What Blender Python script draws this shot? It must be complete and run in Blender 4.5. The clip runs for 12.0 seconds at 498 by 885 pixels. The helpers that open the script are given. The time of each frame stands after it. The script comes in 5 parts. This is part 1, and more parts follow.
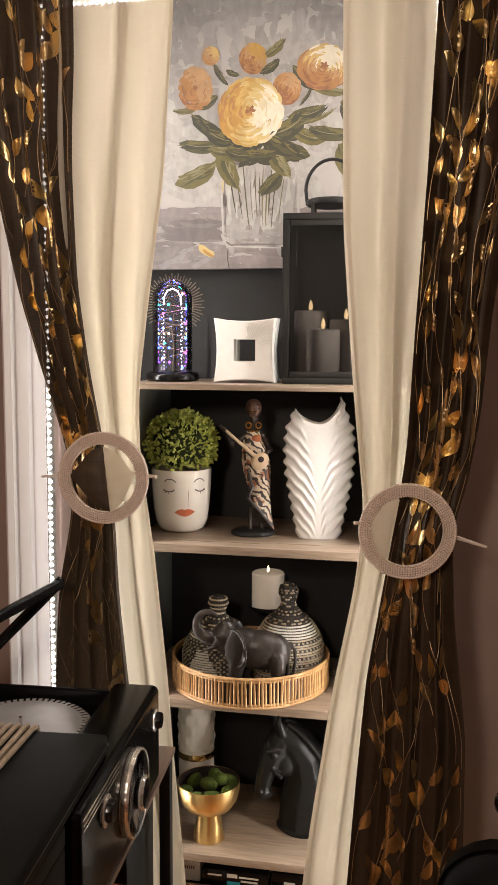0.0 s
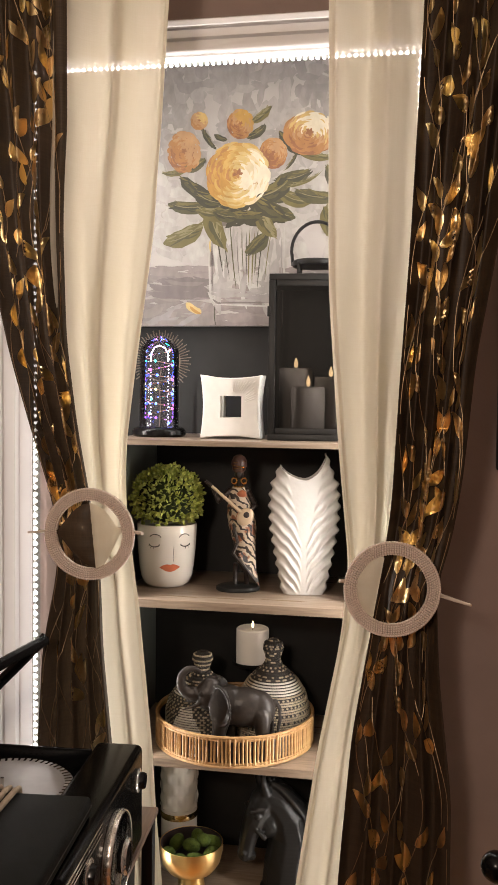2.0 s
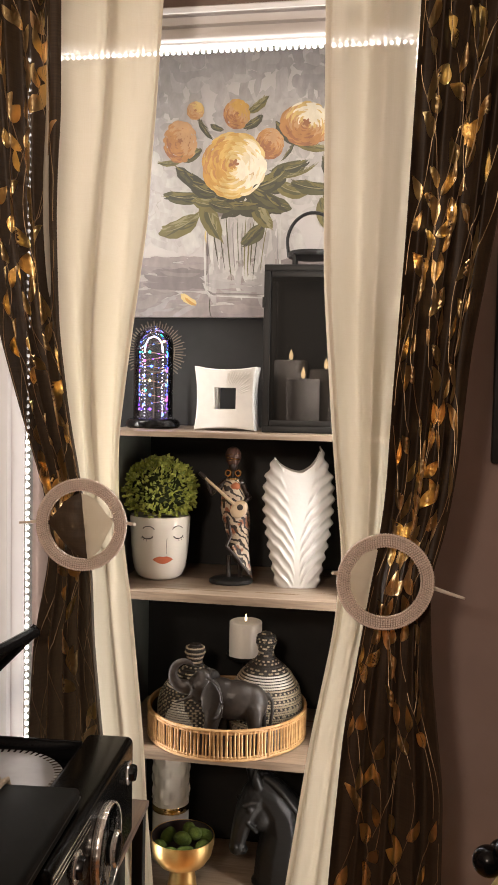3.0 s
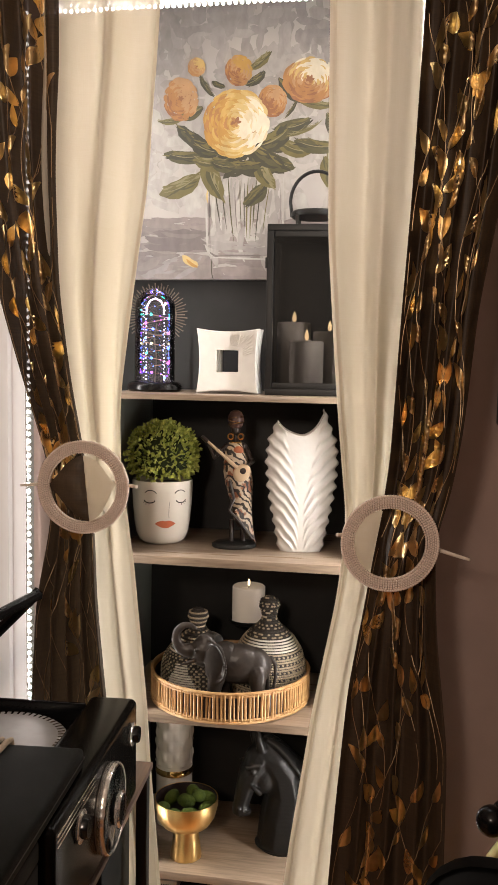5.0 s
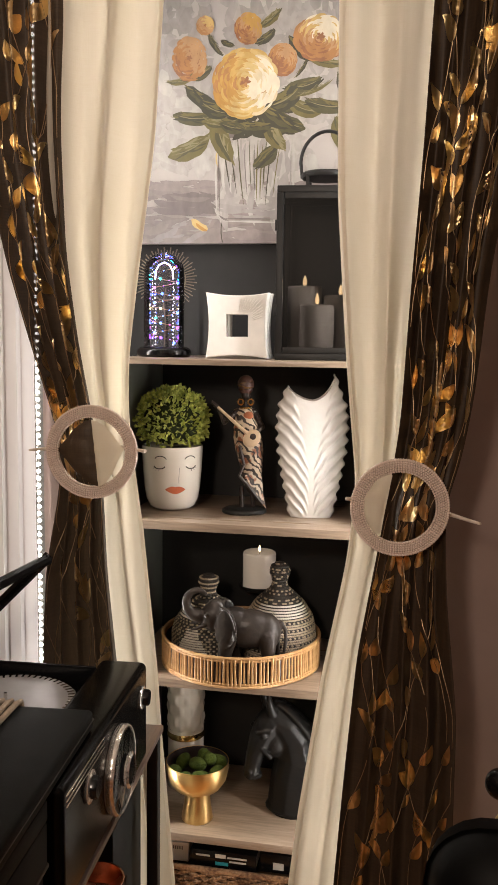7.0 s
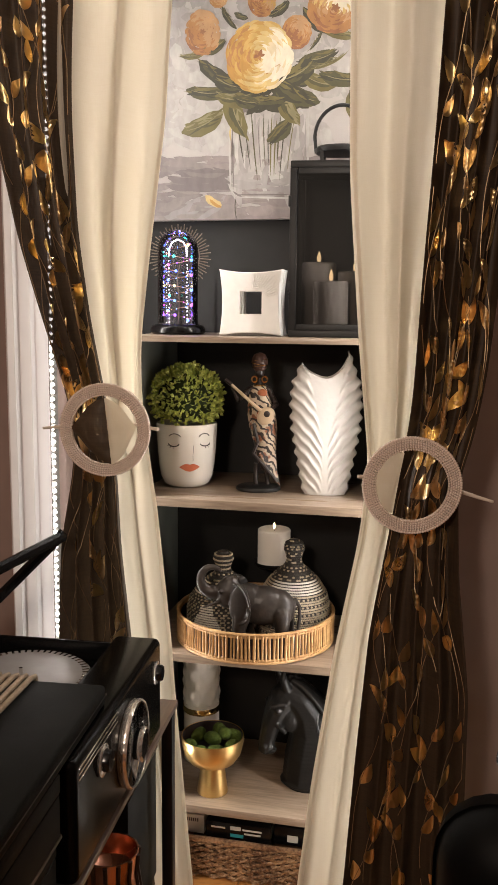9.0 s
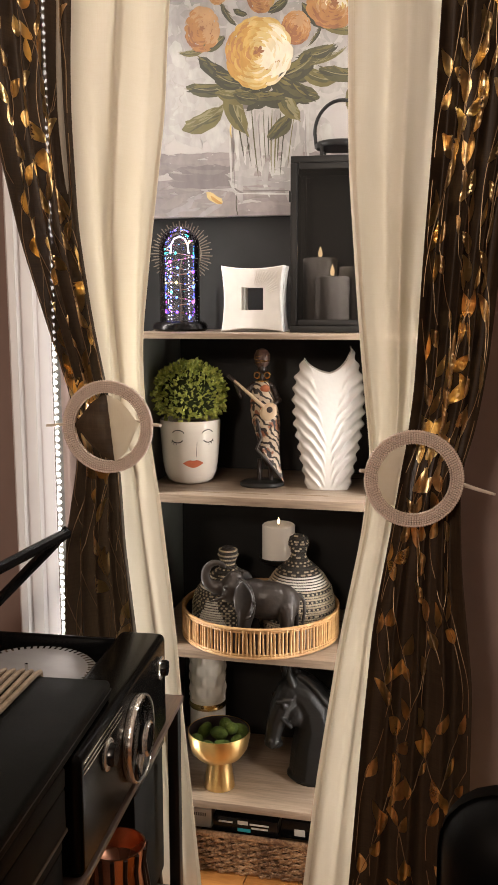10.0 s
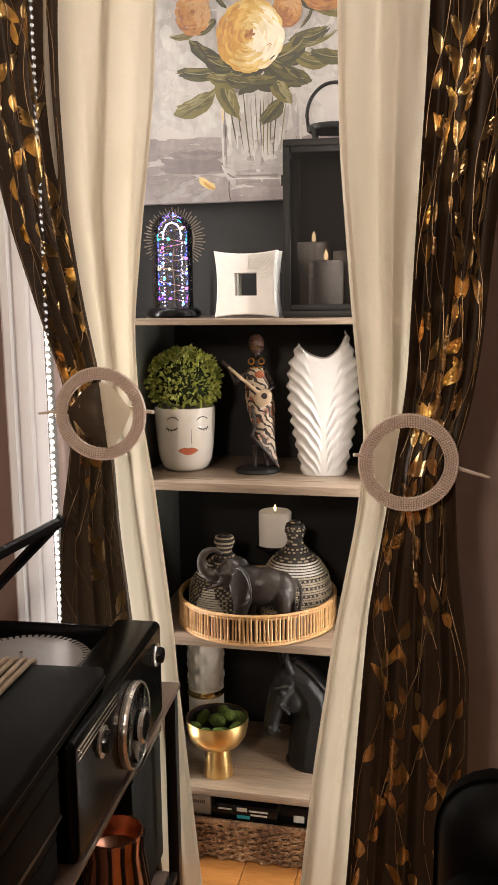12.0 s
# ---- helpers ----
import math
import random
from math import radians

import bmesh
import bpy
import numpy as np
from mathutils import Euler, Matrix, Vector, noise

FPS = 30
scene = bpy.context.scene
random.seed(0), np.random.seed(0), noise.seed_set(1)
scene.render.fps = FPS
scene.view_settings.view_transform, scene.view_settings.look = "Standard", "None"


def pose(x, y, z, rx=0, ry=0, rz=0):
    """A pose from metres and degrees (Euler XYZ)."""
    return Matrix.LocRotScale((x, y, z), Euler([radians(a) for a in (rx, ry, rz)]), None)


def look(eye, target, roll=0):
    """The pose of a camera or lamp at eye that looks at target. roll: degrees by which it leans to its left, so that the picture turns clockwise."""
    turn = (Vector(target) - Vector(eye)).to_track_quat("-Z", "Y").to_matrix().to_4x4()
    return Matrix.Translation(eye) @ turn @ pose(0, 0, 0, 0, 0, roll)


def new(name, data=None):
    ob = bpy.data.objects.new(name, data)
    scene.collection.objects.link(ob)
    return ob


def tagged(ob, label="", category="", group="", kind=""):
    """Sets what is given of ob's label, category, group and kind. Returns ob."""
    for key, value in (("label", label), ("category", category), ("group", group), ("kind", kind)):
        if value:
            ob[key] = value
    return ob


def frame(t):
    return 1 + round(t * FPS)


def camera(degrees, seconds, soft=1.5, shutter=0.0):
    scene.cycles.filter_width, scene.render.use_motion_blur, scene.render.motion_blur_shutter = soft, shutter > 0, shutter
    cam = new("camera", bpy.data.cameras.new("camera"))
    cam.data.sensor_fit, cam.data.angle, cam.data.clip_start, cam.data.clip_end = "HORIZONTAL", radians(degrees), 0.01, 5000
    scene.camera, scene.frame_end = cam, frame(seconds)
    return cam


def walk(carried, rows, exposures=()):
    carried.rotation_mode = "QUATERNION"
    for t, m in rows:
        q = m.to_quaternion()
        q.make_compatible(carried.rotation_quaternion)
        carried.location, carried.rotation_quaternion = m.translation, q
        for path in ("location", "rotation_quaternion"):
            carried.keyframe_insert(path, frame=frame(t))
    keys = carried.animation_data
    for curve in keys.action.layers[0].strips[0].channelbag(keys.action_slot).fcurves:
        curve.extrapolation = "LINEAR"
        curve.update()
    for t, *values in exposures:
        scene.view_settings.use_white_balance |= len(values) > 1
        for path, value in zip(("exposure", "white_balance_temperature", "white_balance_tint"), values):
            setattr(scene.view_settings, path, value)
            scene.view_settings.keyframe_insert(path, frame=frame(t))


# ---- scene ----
cam = camera(31.3, 12.0, soft=1.1)
PATH = [
    (0, (0.387, -1.774, 1.301), (-0.001, 0.176, 1.085), 0.3),
    (0.5, (0.386, -1.785, 1.316), (0.005, 0.17, 1.141), 0.2),
    (1, (0.383, -1.79, 1.321), (0.01, 0.17, 1.183), 0.2),
    (1.5, (0.384, -1.792, 1.322), (0.022, 0.171, 1.205), 0.4),
    (2, (0.384, -1.789, 1.317), (0.031, 0.176, 1.211), 0.7),
    (2.5, (0.386, -1.785, 1.31), (0.035, 0.182, 1.204), 1.0),
    (3, (0.389, -1.777, 1.307), (0.042, 0.189, 1.193), 1.1),
    (5, (0.383, -1.761, 1.288), (0.035, 0.201, 1.11), 1.0),
    (5.5, (0.381, -1.755, 1.287), (0.03, 0.204, 1.092), 0.9),
    (6, (0.39, -1.754, 1.288), (0.04, 0.205, 1.082), 0.8),
    (6.5, (0.39, -1.749, 1.277), (0.029, 0.206, 1.053), 0.7),
    (7, (0.391, -1.749, 1.274), (0.013, 0.2, 1.032), 0.8),
    (7.5, (0.396, -1.746, 1.28), (0.008, 0.199, 1.021), 0.8),
    (9.5, (0.41, -1.747, 1.276), (-0.023, 0.182, 0.975), 0.3),
    (10, (0.416, -1.75, 1.275), (-0.022, 0.177, 0.973), -0.1),
    (10.5, (0.42, -1.753, 1.273), (-0.019, 0.174, 0.969), -0.3),
    (11, (0.416, -1.743, 1.264), (-0.019, 0.184, 0.955), -0.4),
    (11.5, (0.423, -1.733, 1.263), (-0.018, 0.192, 0.946), -0.6),
    (12, (0.427, -1.74, 1.265), (-0.013, 0.184, 0.942), -0.7),
]
walk(cam, [(t, look(eye, target, roll)) for t, eye, target, roll in PATH])

# ---- light ----
world = bpy.data.worlds.new("world")
scene.world = world
world.use_nodes = True
world.node_tree.nodes["Background"].inputs[0].default_value = (0.9, 0.75, 0.6, 1)
world.node_tree.nodes["Background"].inputs[1].default_value = 0.02
scene.view_settings.exposure = 0.0


def area_lamp(name, m, sx, sy, watts, colour):
    d = bpy.data.lights.new(name, "AREA")
    d.shape, d.size, d.size_y, d.energy, d.color = "RECTANGLE", sx, sy, watts, colour
    ob = new(name, d)
    ob.matrix_world = m
    return ob


WARM, STRIP = (1.0, 0.81, 0.655), (1.0, 0.93, 0.865)
# unseen point light added behind the walker as the room's warm light
room_light = bpy.data.lights.new("unseen_room_light", "POINT")
room_light.energy, room_light.color, room_light.shadow_soft_size = 47.5, WARM, 0.11
new("unseen_room_light", room_light).matrix_world = pose(0.03, -2.2, 1.66)
# light strip round the opening: two sides and the head, turned into the niche
area_lamp("strip_light_side", look((-0.371, -0.03, 1.02), (0.0, 0.12, 1.02)), 0.012, 1.85, 7.4, STRIP)
area_lamp("strip_light_side", look((0.385, -0.03, 1.02), (0.0, 0.12, 1.02)), 0.012, 1.85, 7.4, STRIP)
# the same strip's spill on the casing beside it
area_lamp("strip_light_casing", look((-0.382, -0.085, 1.02), (-0.456, -0.03, 1.02)), 0.012, 1.85, 0.42, STRIP)
area_lamp("strip_light_head", look((0.0, 0.012, 1.966), (0.0, 0.2, 1.2)), 0.74, 0.012, 0.5, STRIP)


# ---- materials ----
def mat(name, colour, rough=0.6, metal=0.0, grain=0.0, scale=40.0, colour2=None, bump=0.0, bump_scale=None,
        stretch=(1, 1, 1), coat=0.0, spec=0.5, trans=0.0, island=0.0, sheen=0.0, sharp=0.3):
    """A principled surface: two scales of noise mix colour and colour2, vary the gloss and raise fine relief."""
    m = bpy.data.materials.new(name)
    m.use_nodes = True
    nt = m.node_tree
    n, l = nt.nodes, nt.links
    b = n["Principled BSDF"]
    b.inputs["Roughness"].default_value = rough
    b.inputs["Metallic"].default_value = metal
    b.inputs["Coat Weight"].default_value = coat
    b.inputs["Specular IOR Level"].default_value = spec
    b.inputs["Transmission Weight"].default_value = trans
    b.inputs["Sheen Weight"].default_value = sheen
    co = n.new("ShaderNodeTexCoord")
    mp = n.new("ShaderNodeMapping")
    mp.inputs["Scale"].default_value = stretch
    l.new(co.outputs["Object"], mp.inputs[0])
    fine, broad = n.new("ShaderNodeTexNoise"), n.new("ShaderNodeTexNoise")
    fine.inputs["Scale"].default_value, broad.inputs["Scale"].default_value = scale, scale / 7
    fine.inputs["Detail"].default_value, broad.inputs["Detail"].default_value = 6, 3
    l.new(mp.outputs[0], fine.inputs[0])
    l.new(mp.outputs[0], broad.inputs[0])
    add = n.new("ShaderNodeMath")
    add.operation = "ADD"
    l.new(fine.outputs[0], add.inputs[0])
    l.new(broad.outputs[0], add.inputs[1])
    ramp = n.new("ShaderNodeMapRange")
    ramp.inputs[1].default_value, ramp.inputs[2].default_value = 1 - sharp, 1 + sharp
    l.new(add.outputs[0], ramp.inputs[0])
    c2 = colour2 or tuple(max(0, c * (1 - grain)) for c in colour)
    mix = n.new("ShaderNodeMix")
    mix.data_type = "RGBA"
    mix.inputs[6].default_value, mix.inputs[7].default_value = (*colour, 1), (*c2, 1)
    if island:
        geo = n.new("ShaderNodeNewGeometry")
        mul = n.new("ShaderNodeMath")
        mul.operation = "MULTIPLY_ADD"
        mul.inputs[1].default_value = island
        l.new(geo.outputs["Random Per Island"], mul.inputs[0])
        half = n.new("ShaderNodeMath")
        half.operation = "MULTIPLY"
        half.inputs[1].default_value = 1 - island
        l.new(ramp.outputs[0], half.inputs[0])
        l.new(half.outputs[0], mul.inputs[2])
        l.new(mul.outputs[0], mix.inputs[0])
    else:
        l.new(ramp.outputs[0], mix.inputs[0])
    l.new(mix.outputs[2], b.inputs["Base Color"])
    rr = n.new("ShaderNodeMapRange")
    rr.inputs[3].default_value, rr.inputs[4].default_value = max(0.02, rough - 0.08), min(1, rough + 0.08)
    l.new(broad.outputs[0], rr.inputs[0])
    l.new(rr.outputs[0], b.inputs["Roughness"])
    if bump:
        bp = n.new("ShaderNodeBump")
        bp.inputs["Strength"].default_value = bump
        bp.inputs["Distance"].default_value = 0.002
        src = fine
        if bump_scale:
            src = n.new("ShaderNodeTexNoise")
            src.inputs["Scale"].default_value = bump_scale
            src.inputs["Detail"].default_value = 4
            l.new(mp.outputs[0], src.inputs[0])
        l.new(src.outputs[0], bp.inputs["Height"])
        l.new(bp.outputs[0], b.inputs["Normal"])
    return m


def glow(name, colour, strength):
    m = bpy.data.materials.new(name)
    m.use_nodes = True
    b = m.node_tree.nodes["Principled BSDF"]
    b.inputs["Base Color"].default_value = (*colour, 1)
    b.inputs["Emission Color"].default_value = (*colour, 1)
    b.inputs["Emission Strength"].default_value = strength
    return m


def cloth_mat(name, colour, colour2, clear, through_light, sx, sz, rough=0.8, lit_through=None):
    """Woven voile: slubby threads both ways, part of the light goes through, part passes the gaps."""
    m = bpy.data.materials.new(name)
    m.use_nodes = True
    nt = m.node_tree
    n, l = nt.nodes, nt.links
    b, out = n["Principled BSDF"], n["Material Output"]
    b.inputs["Roughness"].default_value = rough
    co = n.new("ShaderNodeTexCoord")
    noises = []
    for sc in ((sx, sx, 6), (14, 14, sz)):
        mp = n.new("ShaderNodeMapping")
        mp.inputs["Scale"].default_value = sc
        t = n.new("ShaderNodeTexNoise")
        t.inputs["Scale"].default_value = 1.0
        t.inputs["Detail"].default_value = 5
        l.new(co.outputs["Object"], mp.inputs[0])
        l.new(mp.outputs[0], t.inputs[0])
        noises.append(t)
    add = n.new("ShaderNodeMath")
    add.operation = "ADD"
    l.new(noises[0].outputs[0], add.inputs[0])
    l.new(noises[1].outputs[0], add.inputs[1])
    rng = n.new("ShaderNodeMapRange")
    rng.inputs[1].default_value, rng.inputs[2].default_value = 0.75, 1.35
    l.new(add.outputs[0], rng.inputs[0])
    mix = n.new("ShaderNodeMix")
    mix.data_type = "RGBA"
    mix.inputs[6].default_value, mix.inputs[7].default_value = (*colour, 1), (*colour2, 1)
    smp, slub, srng, smix = n.new("ShaderNodeMapping"), n.new("ShaderNodeTexNoise"), n.new("ShaderNodeMapRange"), n.new("ShaderNodeMix")
    smp.inputs["Scale"].default_value = (34, 34, 700)
    slub.inputs["Scale"].default_value, slub.inputs["Detail"].default_value = 1.0, 2
    srng.inputs[1].default_value, srng.inputs[2].default_value, srng.inputs[4].default_value = 0.64, 0.74, 0.1
    l.new(co.outputs["Object"], smp.inputs[0])
    l.new(smp.outputs[0], slub.inputs[0])
    l.new(slub.outputs[0], srng.inputs[0])
    l.new(rng.outputs[0], mix.inputs[0])
    smix.data_type = "RGBA"
    smix.inputs[7].default_value = (*[c * 0.55 for c in colour2], 1)
    l.new(srng.outputs[0], smix.inputs[0])
    l.new(mix.outputs[2], smix.inputs[6])
    mix = smix
    l.new(mix.outputs[2], b.inputs["Base Color"])
    bp = n.new("ShaderNodeBump")
    bp.inputs["Strength"].default_value, bp.inputs["Distance"].default_value = 0.15, 0.001
    l.new(add.outputs[0], bp.inputs["Height"])
    l.new(bp.outputs[0], b.inputs["Normal"])
    tl, tp = n.new("ShaderNodeBsdfTranslucent"), n.new("ShaderNodeBsdfTransparent")
    if lit_through:
        tl.inputs[0].default_value = (*lit_through, 1)
    else:
        l.new(mix.outputs[2], tl.inputs[0])
    m1, m2 = n.new("ShaderNodeMixShader"), n.new("ShaderNodeMixShader")
    m1.inputs[0].default_value, m2.inputs[0].default_value = through_light, clear
    l.new(b.outputs[0], m1.inputs[1])
    l.new(tl.outputs[0], m1.inputs[2])
    l.new(m1.outputs[0], m2.inputs[1])
    l.new(tp.outputs[0], m2.inputs[2])
    l.new(m2.outputs[0], out.inputs[0])
    return m


M_WALL = mat("mauve_wall_paint", (0.31, 0.225, 0.2), 0.75, grain=0.12, scale=18, bump=0.15, bump_scale=180)
M_CEIL = mat("ceiling_paint", (0.7, 0.67, 0.63), 0.85, grain=0.06, scale=10)
M_TRIM = mat("white_trim_paint", (0.88, 0.87, 0.88), 0.4, grain=0.05, scale=14, bump=0.05)
M_FLOOR = mat("oak_board", (0.6, 0.27, 0.075), 0.3, colour2=(0.42, 0.17, 0.045), scale=30, stretch=(1, 9, 9), bump=0.1)
M_SHELF = mat("grey_oak_laminate", (0.4, 0.31, 0.235), 0.3, colour2=(0.2, 0.148, 0.105), scale=34, stretch=(0.55, 7, 7), bump=0.12, sharp=0.36)
M_BLACK = mat("black_panel", (0.018, 0.0175, 0.017), 0.55, spec=0.3, grain=0.3, scale=20, bump=0.05)
M_CARCASS = mat("black_side_panel", (0.11, 0.117, 0.1), 0.35, grain=0.3, scale=20)
M_SHEER = cloth_mat("cream_voile", (0.86, 0.815, 0.71), (0.8, 0.745, 0.61), 0.08, 0.4, 900, 900, lit_through=(0.85, 0.775, 0.61))
M_HEM = cloth_mat("cream_voile_hem", (0.9, 0.86, 0.76), (0.86, 0.8, 0.68), 0.0, 0.35, 900, 900)
M_DARK2 = cloth_mat("brown_voile_dense", (0.046, 0.027, 0.014), (0.024, 0.014, 0.007), 0.0, 0.1, 500, 500, 0.6)
M_DARK = cloth_mat("brown_voile", (0.066, 0.042, 0.022), (0.035, 0.022, 0.012), 0.012, 0.12, 500, 500, 0.6)
M_FOIL = mat("gold_foil", (1.0, 0.86, 0.45), 0.3, 1.0, colour2=(0.92, 0.64, 0.35), scale=130, bump=0.9, island=0.7)
M_STEMFOIL = mat("gold_foil_stem", (0.5, 0.37, 0.22), 0.45, 0.8, colour2=(0.3, 0.2, 0.12), scale=160, bump=0.4)
M_PEARL = mat("pearl_bead", (0.86, 0.73, 0.65), 0.28, grain=0.15, scale=200, coat=0.4)
M_PIN = mat("pale_wood_pin", (0.72, 0.62, 0.52), 0.45, grain=0.2, scale=60)
M_LED = glow("strip_bead", (1.0, 0.93, 0.88), 55.0)
M_TAPE = mat("strip_tape", (0.16, 0.15, 0.14), 0.5, grain=0.2)
M_CANVAS = mat("painting_ground", (0.4, 0.375, 0.35), 0.65, colour2=(0.33, 0.3, 0.285), scale=8, bump=0.25, bump_scale=500)


def vary_by_object(m, low):
    """Gives each board or piece its own depth of tone."""
    n, l = m.node_tree.nodes, m.node_tree.links
    info, rng, mix = n.new("ShaderNodeObjectInfo"), n.new("ShaderNodeMapRange"), n.new("ShaderNodeMix")
    mix.data_type, mix.blend_type = "RGBA", "MULTIPLY"
    mix.inputs[0].default_value = 1.0
    rng.inputs[3].default_value = low
    b = n["Principled BSDF"]
    src = b.inputs["Base Color"].links[0].from_socket
    l.new(info.outputs["Random"], rng.inputs[0])
    l.new(src, mix.inputs[6])
    l.new(rng.outputs[0], mix.inputs[7])
    l.new(mix.outputs[2], b.inputs["Base Color"])


vary_by_object(M_FLOOR, 0.7)


# ---- building helpers ----
def finish(name, bm, material, smooth=True):
    me = bpy.data.meshes.new(name)
    bmesh.ops.recalc_face_normals(bm, faces=bm.faces[:])
    bm.to_mesh(me)
    bm.free()
    for m in (material if isinstance(material, (list, tuple)) else [material]):
        me.materials.append(m)
    if smooth:
        for p in me.polygons:
            p.use_smooth = True
        me.set_sharp_from_angle(angle=radians(40))
    return me


def part(name, bm, material, parent=None, label="", smooth=True):
    ob = new(name, finish(name, bm, material, smooth))
    if parent is not None:
        ob.parent = parent
    return tagged(ob, label)


def thing(name, label, category, at=(0, 0, 0), turn=0.0, group=""):
    ob = new(name)
    ob.matrix_world = pose(*at, 0, 0, turn)
    ob.empty_display_size = 0.05
    return tagged(ob, label, category, group)


def box(x0, x1, y0, y1, z0, z1, bevel=0.0, bm=None, seg=2, m=None):
    own = bmesh.new()
    bmesh.ops.create_cube(own, size=1)
    for v in own.verts:
        v.co = Vector(((x0 + x1) / 2 + v.co.x * (x1 - x0), (y0 + y1) / 2 + v.co.y * (y1 - y0), (z0 + z1) / 2 + v.co.z * (z1 - z0)))
    if bevel:
        bmesh.ops.bevel(own, geom=own.edges[:], offset=bevel, segments=seg, affect="EDGES", profile=0.5)
    if m is not None:
        bmesh.ops.transform(own, matrix=m, verts=own.verts)
    return join(bm, own)


def join(bm, own):
    if bm is None:
        return own
    me = bpy.data.meshes.new("tmp")
    own.to_mesh(me)
    own.free()
    bm.from_mesh(me)
    bpy.data.meshes.remove(me)
    return bm


def lathe(profile, seg=40, bm=None, m=None, wob=None):
    """Turns a profile of (radius, height) about z; wob(angle, z) scales the radius."""
    own = bmesh.new()
    rings = []
    for r, z in profile:
        if r < 1e-5:
            rings.append([own.verts.new((0, 0, z))])
        else:
            rings.append([own.verts.new((r * (wob(a, z) if wob else 1) * math.cos(a), r * (wob(a, z) if wob else 1) * math.sin(a), z))
                          for a in (2 * math.pi * k / seg for k in range(seg))])
    for a, b in zip(rings, rings[1:]):
        for k in range(seg):
            j = (k + 1) % seg
            f = [a[k % len(a)], a[j % len(a)], b[j % len(b)], b[k % len(b)]]
            f = list(dict.fromkeys(f))
            if len(f) > 2:
                own.faces.new(f)
    if m is not None:
        bmesh.ops.transform(own, matrix=m, verts=own.verts)
    return join(bm, own)


def tube(points, radius, seg=8, bm=None, closed=False, cap=True):
    """A round rod along points; radius is a number or a list."""
    own = bmesh.new()
    pts = [Vector(p) for p in points]
    n = len(pts)
    rad = radius if isinstance(radius, (list, tuple)) else [radius] * n
    rings, side = [], None
    for i, p in enumerate(pts):
        a = pts[(i - 1) % n] if closed or i else p
        b = pts[(i + 1) % n] if closed or i < n - 1 else p
        d = (b - a).normalized()
        if side is None:
            side = d.orthogonal().normalized()
        side = (side - d * side.dot(d))
        side = side.normalized() if side.length > 1e-6 else d.orthogonal().normalized()
        up = d.cross(side)
        rings.append([own.verts.new(p + rad[i] * (math.cos(2 * math.pi * k / seg) * side + math.sin(2 * math.pi * k / seg) * up)) for k in range(seg)])
    for i in range(n if closed else n - 1):
        a, b = rings[i], rings[(i + 1) % n]
        for k in range(seg):
            own.faces.new((a[k], a[(k + 1) % seg], b[(k + 1) % seg], b[k]))
    if cap and not closed:
        own.faces.new(rings[0])
        own.faces.new(rings[-1])
    return join(bm, own)


def blob(c, r, bm=None, sub=2, m=None, scale=(1, 1, 1)):
    own = bmesh.new()
    bmesh.ops.create_icosphere(own, subdivisions=sub, radius=1)
    for v in own.verts:
        v.co = Vector((v.co.x * r * scale[0], v.co.y * r * scale[1], v.co.z * r * scale[2]))
    if m is not None:
        bmesh.ops.transform(own, matrix=m, verts=own.verts)
    bmesh.ops.translate(own, vec=c, verts=own.verts)
    return join(bm, own)


def raw(verts, faces, bm=None):
    own = bmesh.new()
    vs = [own.verts.new(v) for v in verts]
    for f in faces:
        own.faces.new([vs[i] for i in f])
    return join(bm, own)


def curve_of(keys):
    """A smooth function through (z, value) keys."""
    zs, vs = [k[0] for k in keys], [k[1] for k in keys]
    fine = np.linspace(zs[0], zs[-1], 240)
    val = np.interp(fine, zs, vs)
    ker = np.hanning(15)
    pad = np.concatenate([np.full(7, val[0]), val, np.full(7, val[-1])])
    val = np.convolve(pad, ker / ker.sum(), "valid")
    return lambda z: float(np.interp(z, fine, val))


# ---- the setting ----
def slab(name, x0, x1, y0, y1, z0, z1, material, bevel=0.0, label="", category=""):
    ob = part(name, box(x0, x1, y0, y1, z0, z1, bevel), material)
    return tagged(ob, label or name.replace("_", " "), category or name.split("_")[0], "", "structure")


OPEN, OPR, HEAD, WY = 0.386, 0.4, 1.996, -0.02          # half widths and head of the opening, front of the wall
slab("wall_north_left", -1.8, -OPEN, WY, 0.36, 0, 2.5, M_WALL, label="mauve painted wall beside the opening", category="wall")
slab("wall_north_right", OPR, 2.2, WY, 0.36, 0, 2.5, M_WALL, label="mauve painted wall beside the opening", category="wall")
slab("wall_north_head", -OPEN, OPR, WY, 0.0, HEAD, 2.5, M_WALL, label="mauve painted wall above the opening", category="wall")
slab("wall_niche_back", -OPEN, OPR, 0.345, 0.44, 0, 2.5, M_CEIL, label="pale back wall of the niche", category="wall")
slab("wall_west", -1.9, -1.8, -4.2, 0.36, 0, 2.5, M_WALL, label="mauve painted side wall", category="wall")
slab("wall_east", 2.2, 2.3, -4.2, 0.36, 0, 2.5, M_WALL, label="mauve painted side wall", category="wall")
slab("wall_south", -1.8, 2.2, -4.2, -4.1, 0, 2.5, M_WALL, label="mauve painted back wall", category="wall")
slab("ceiling", -1.9, 2.3, -4.2, 0.4, 2.5, 2.6, M_CEIL, label="plain pale painted ceiling", category="ceiling")
floor = slab("floor", -1.9, 2.3, -4.2, 0.4, -0.1, -0.012, M_BLACK, label="honey-coloured varnished oak board floor", category="floor")


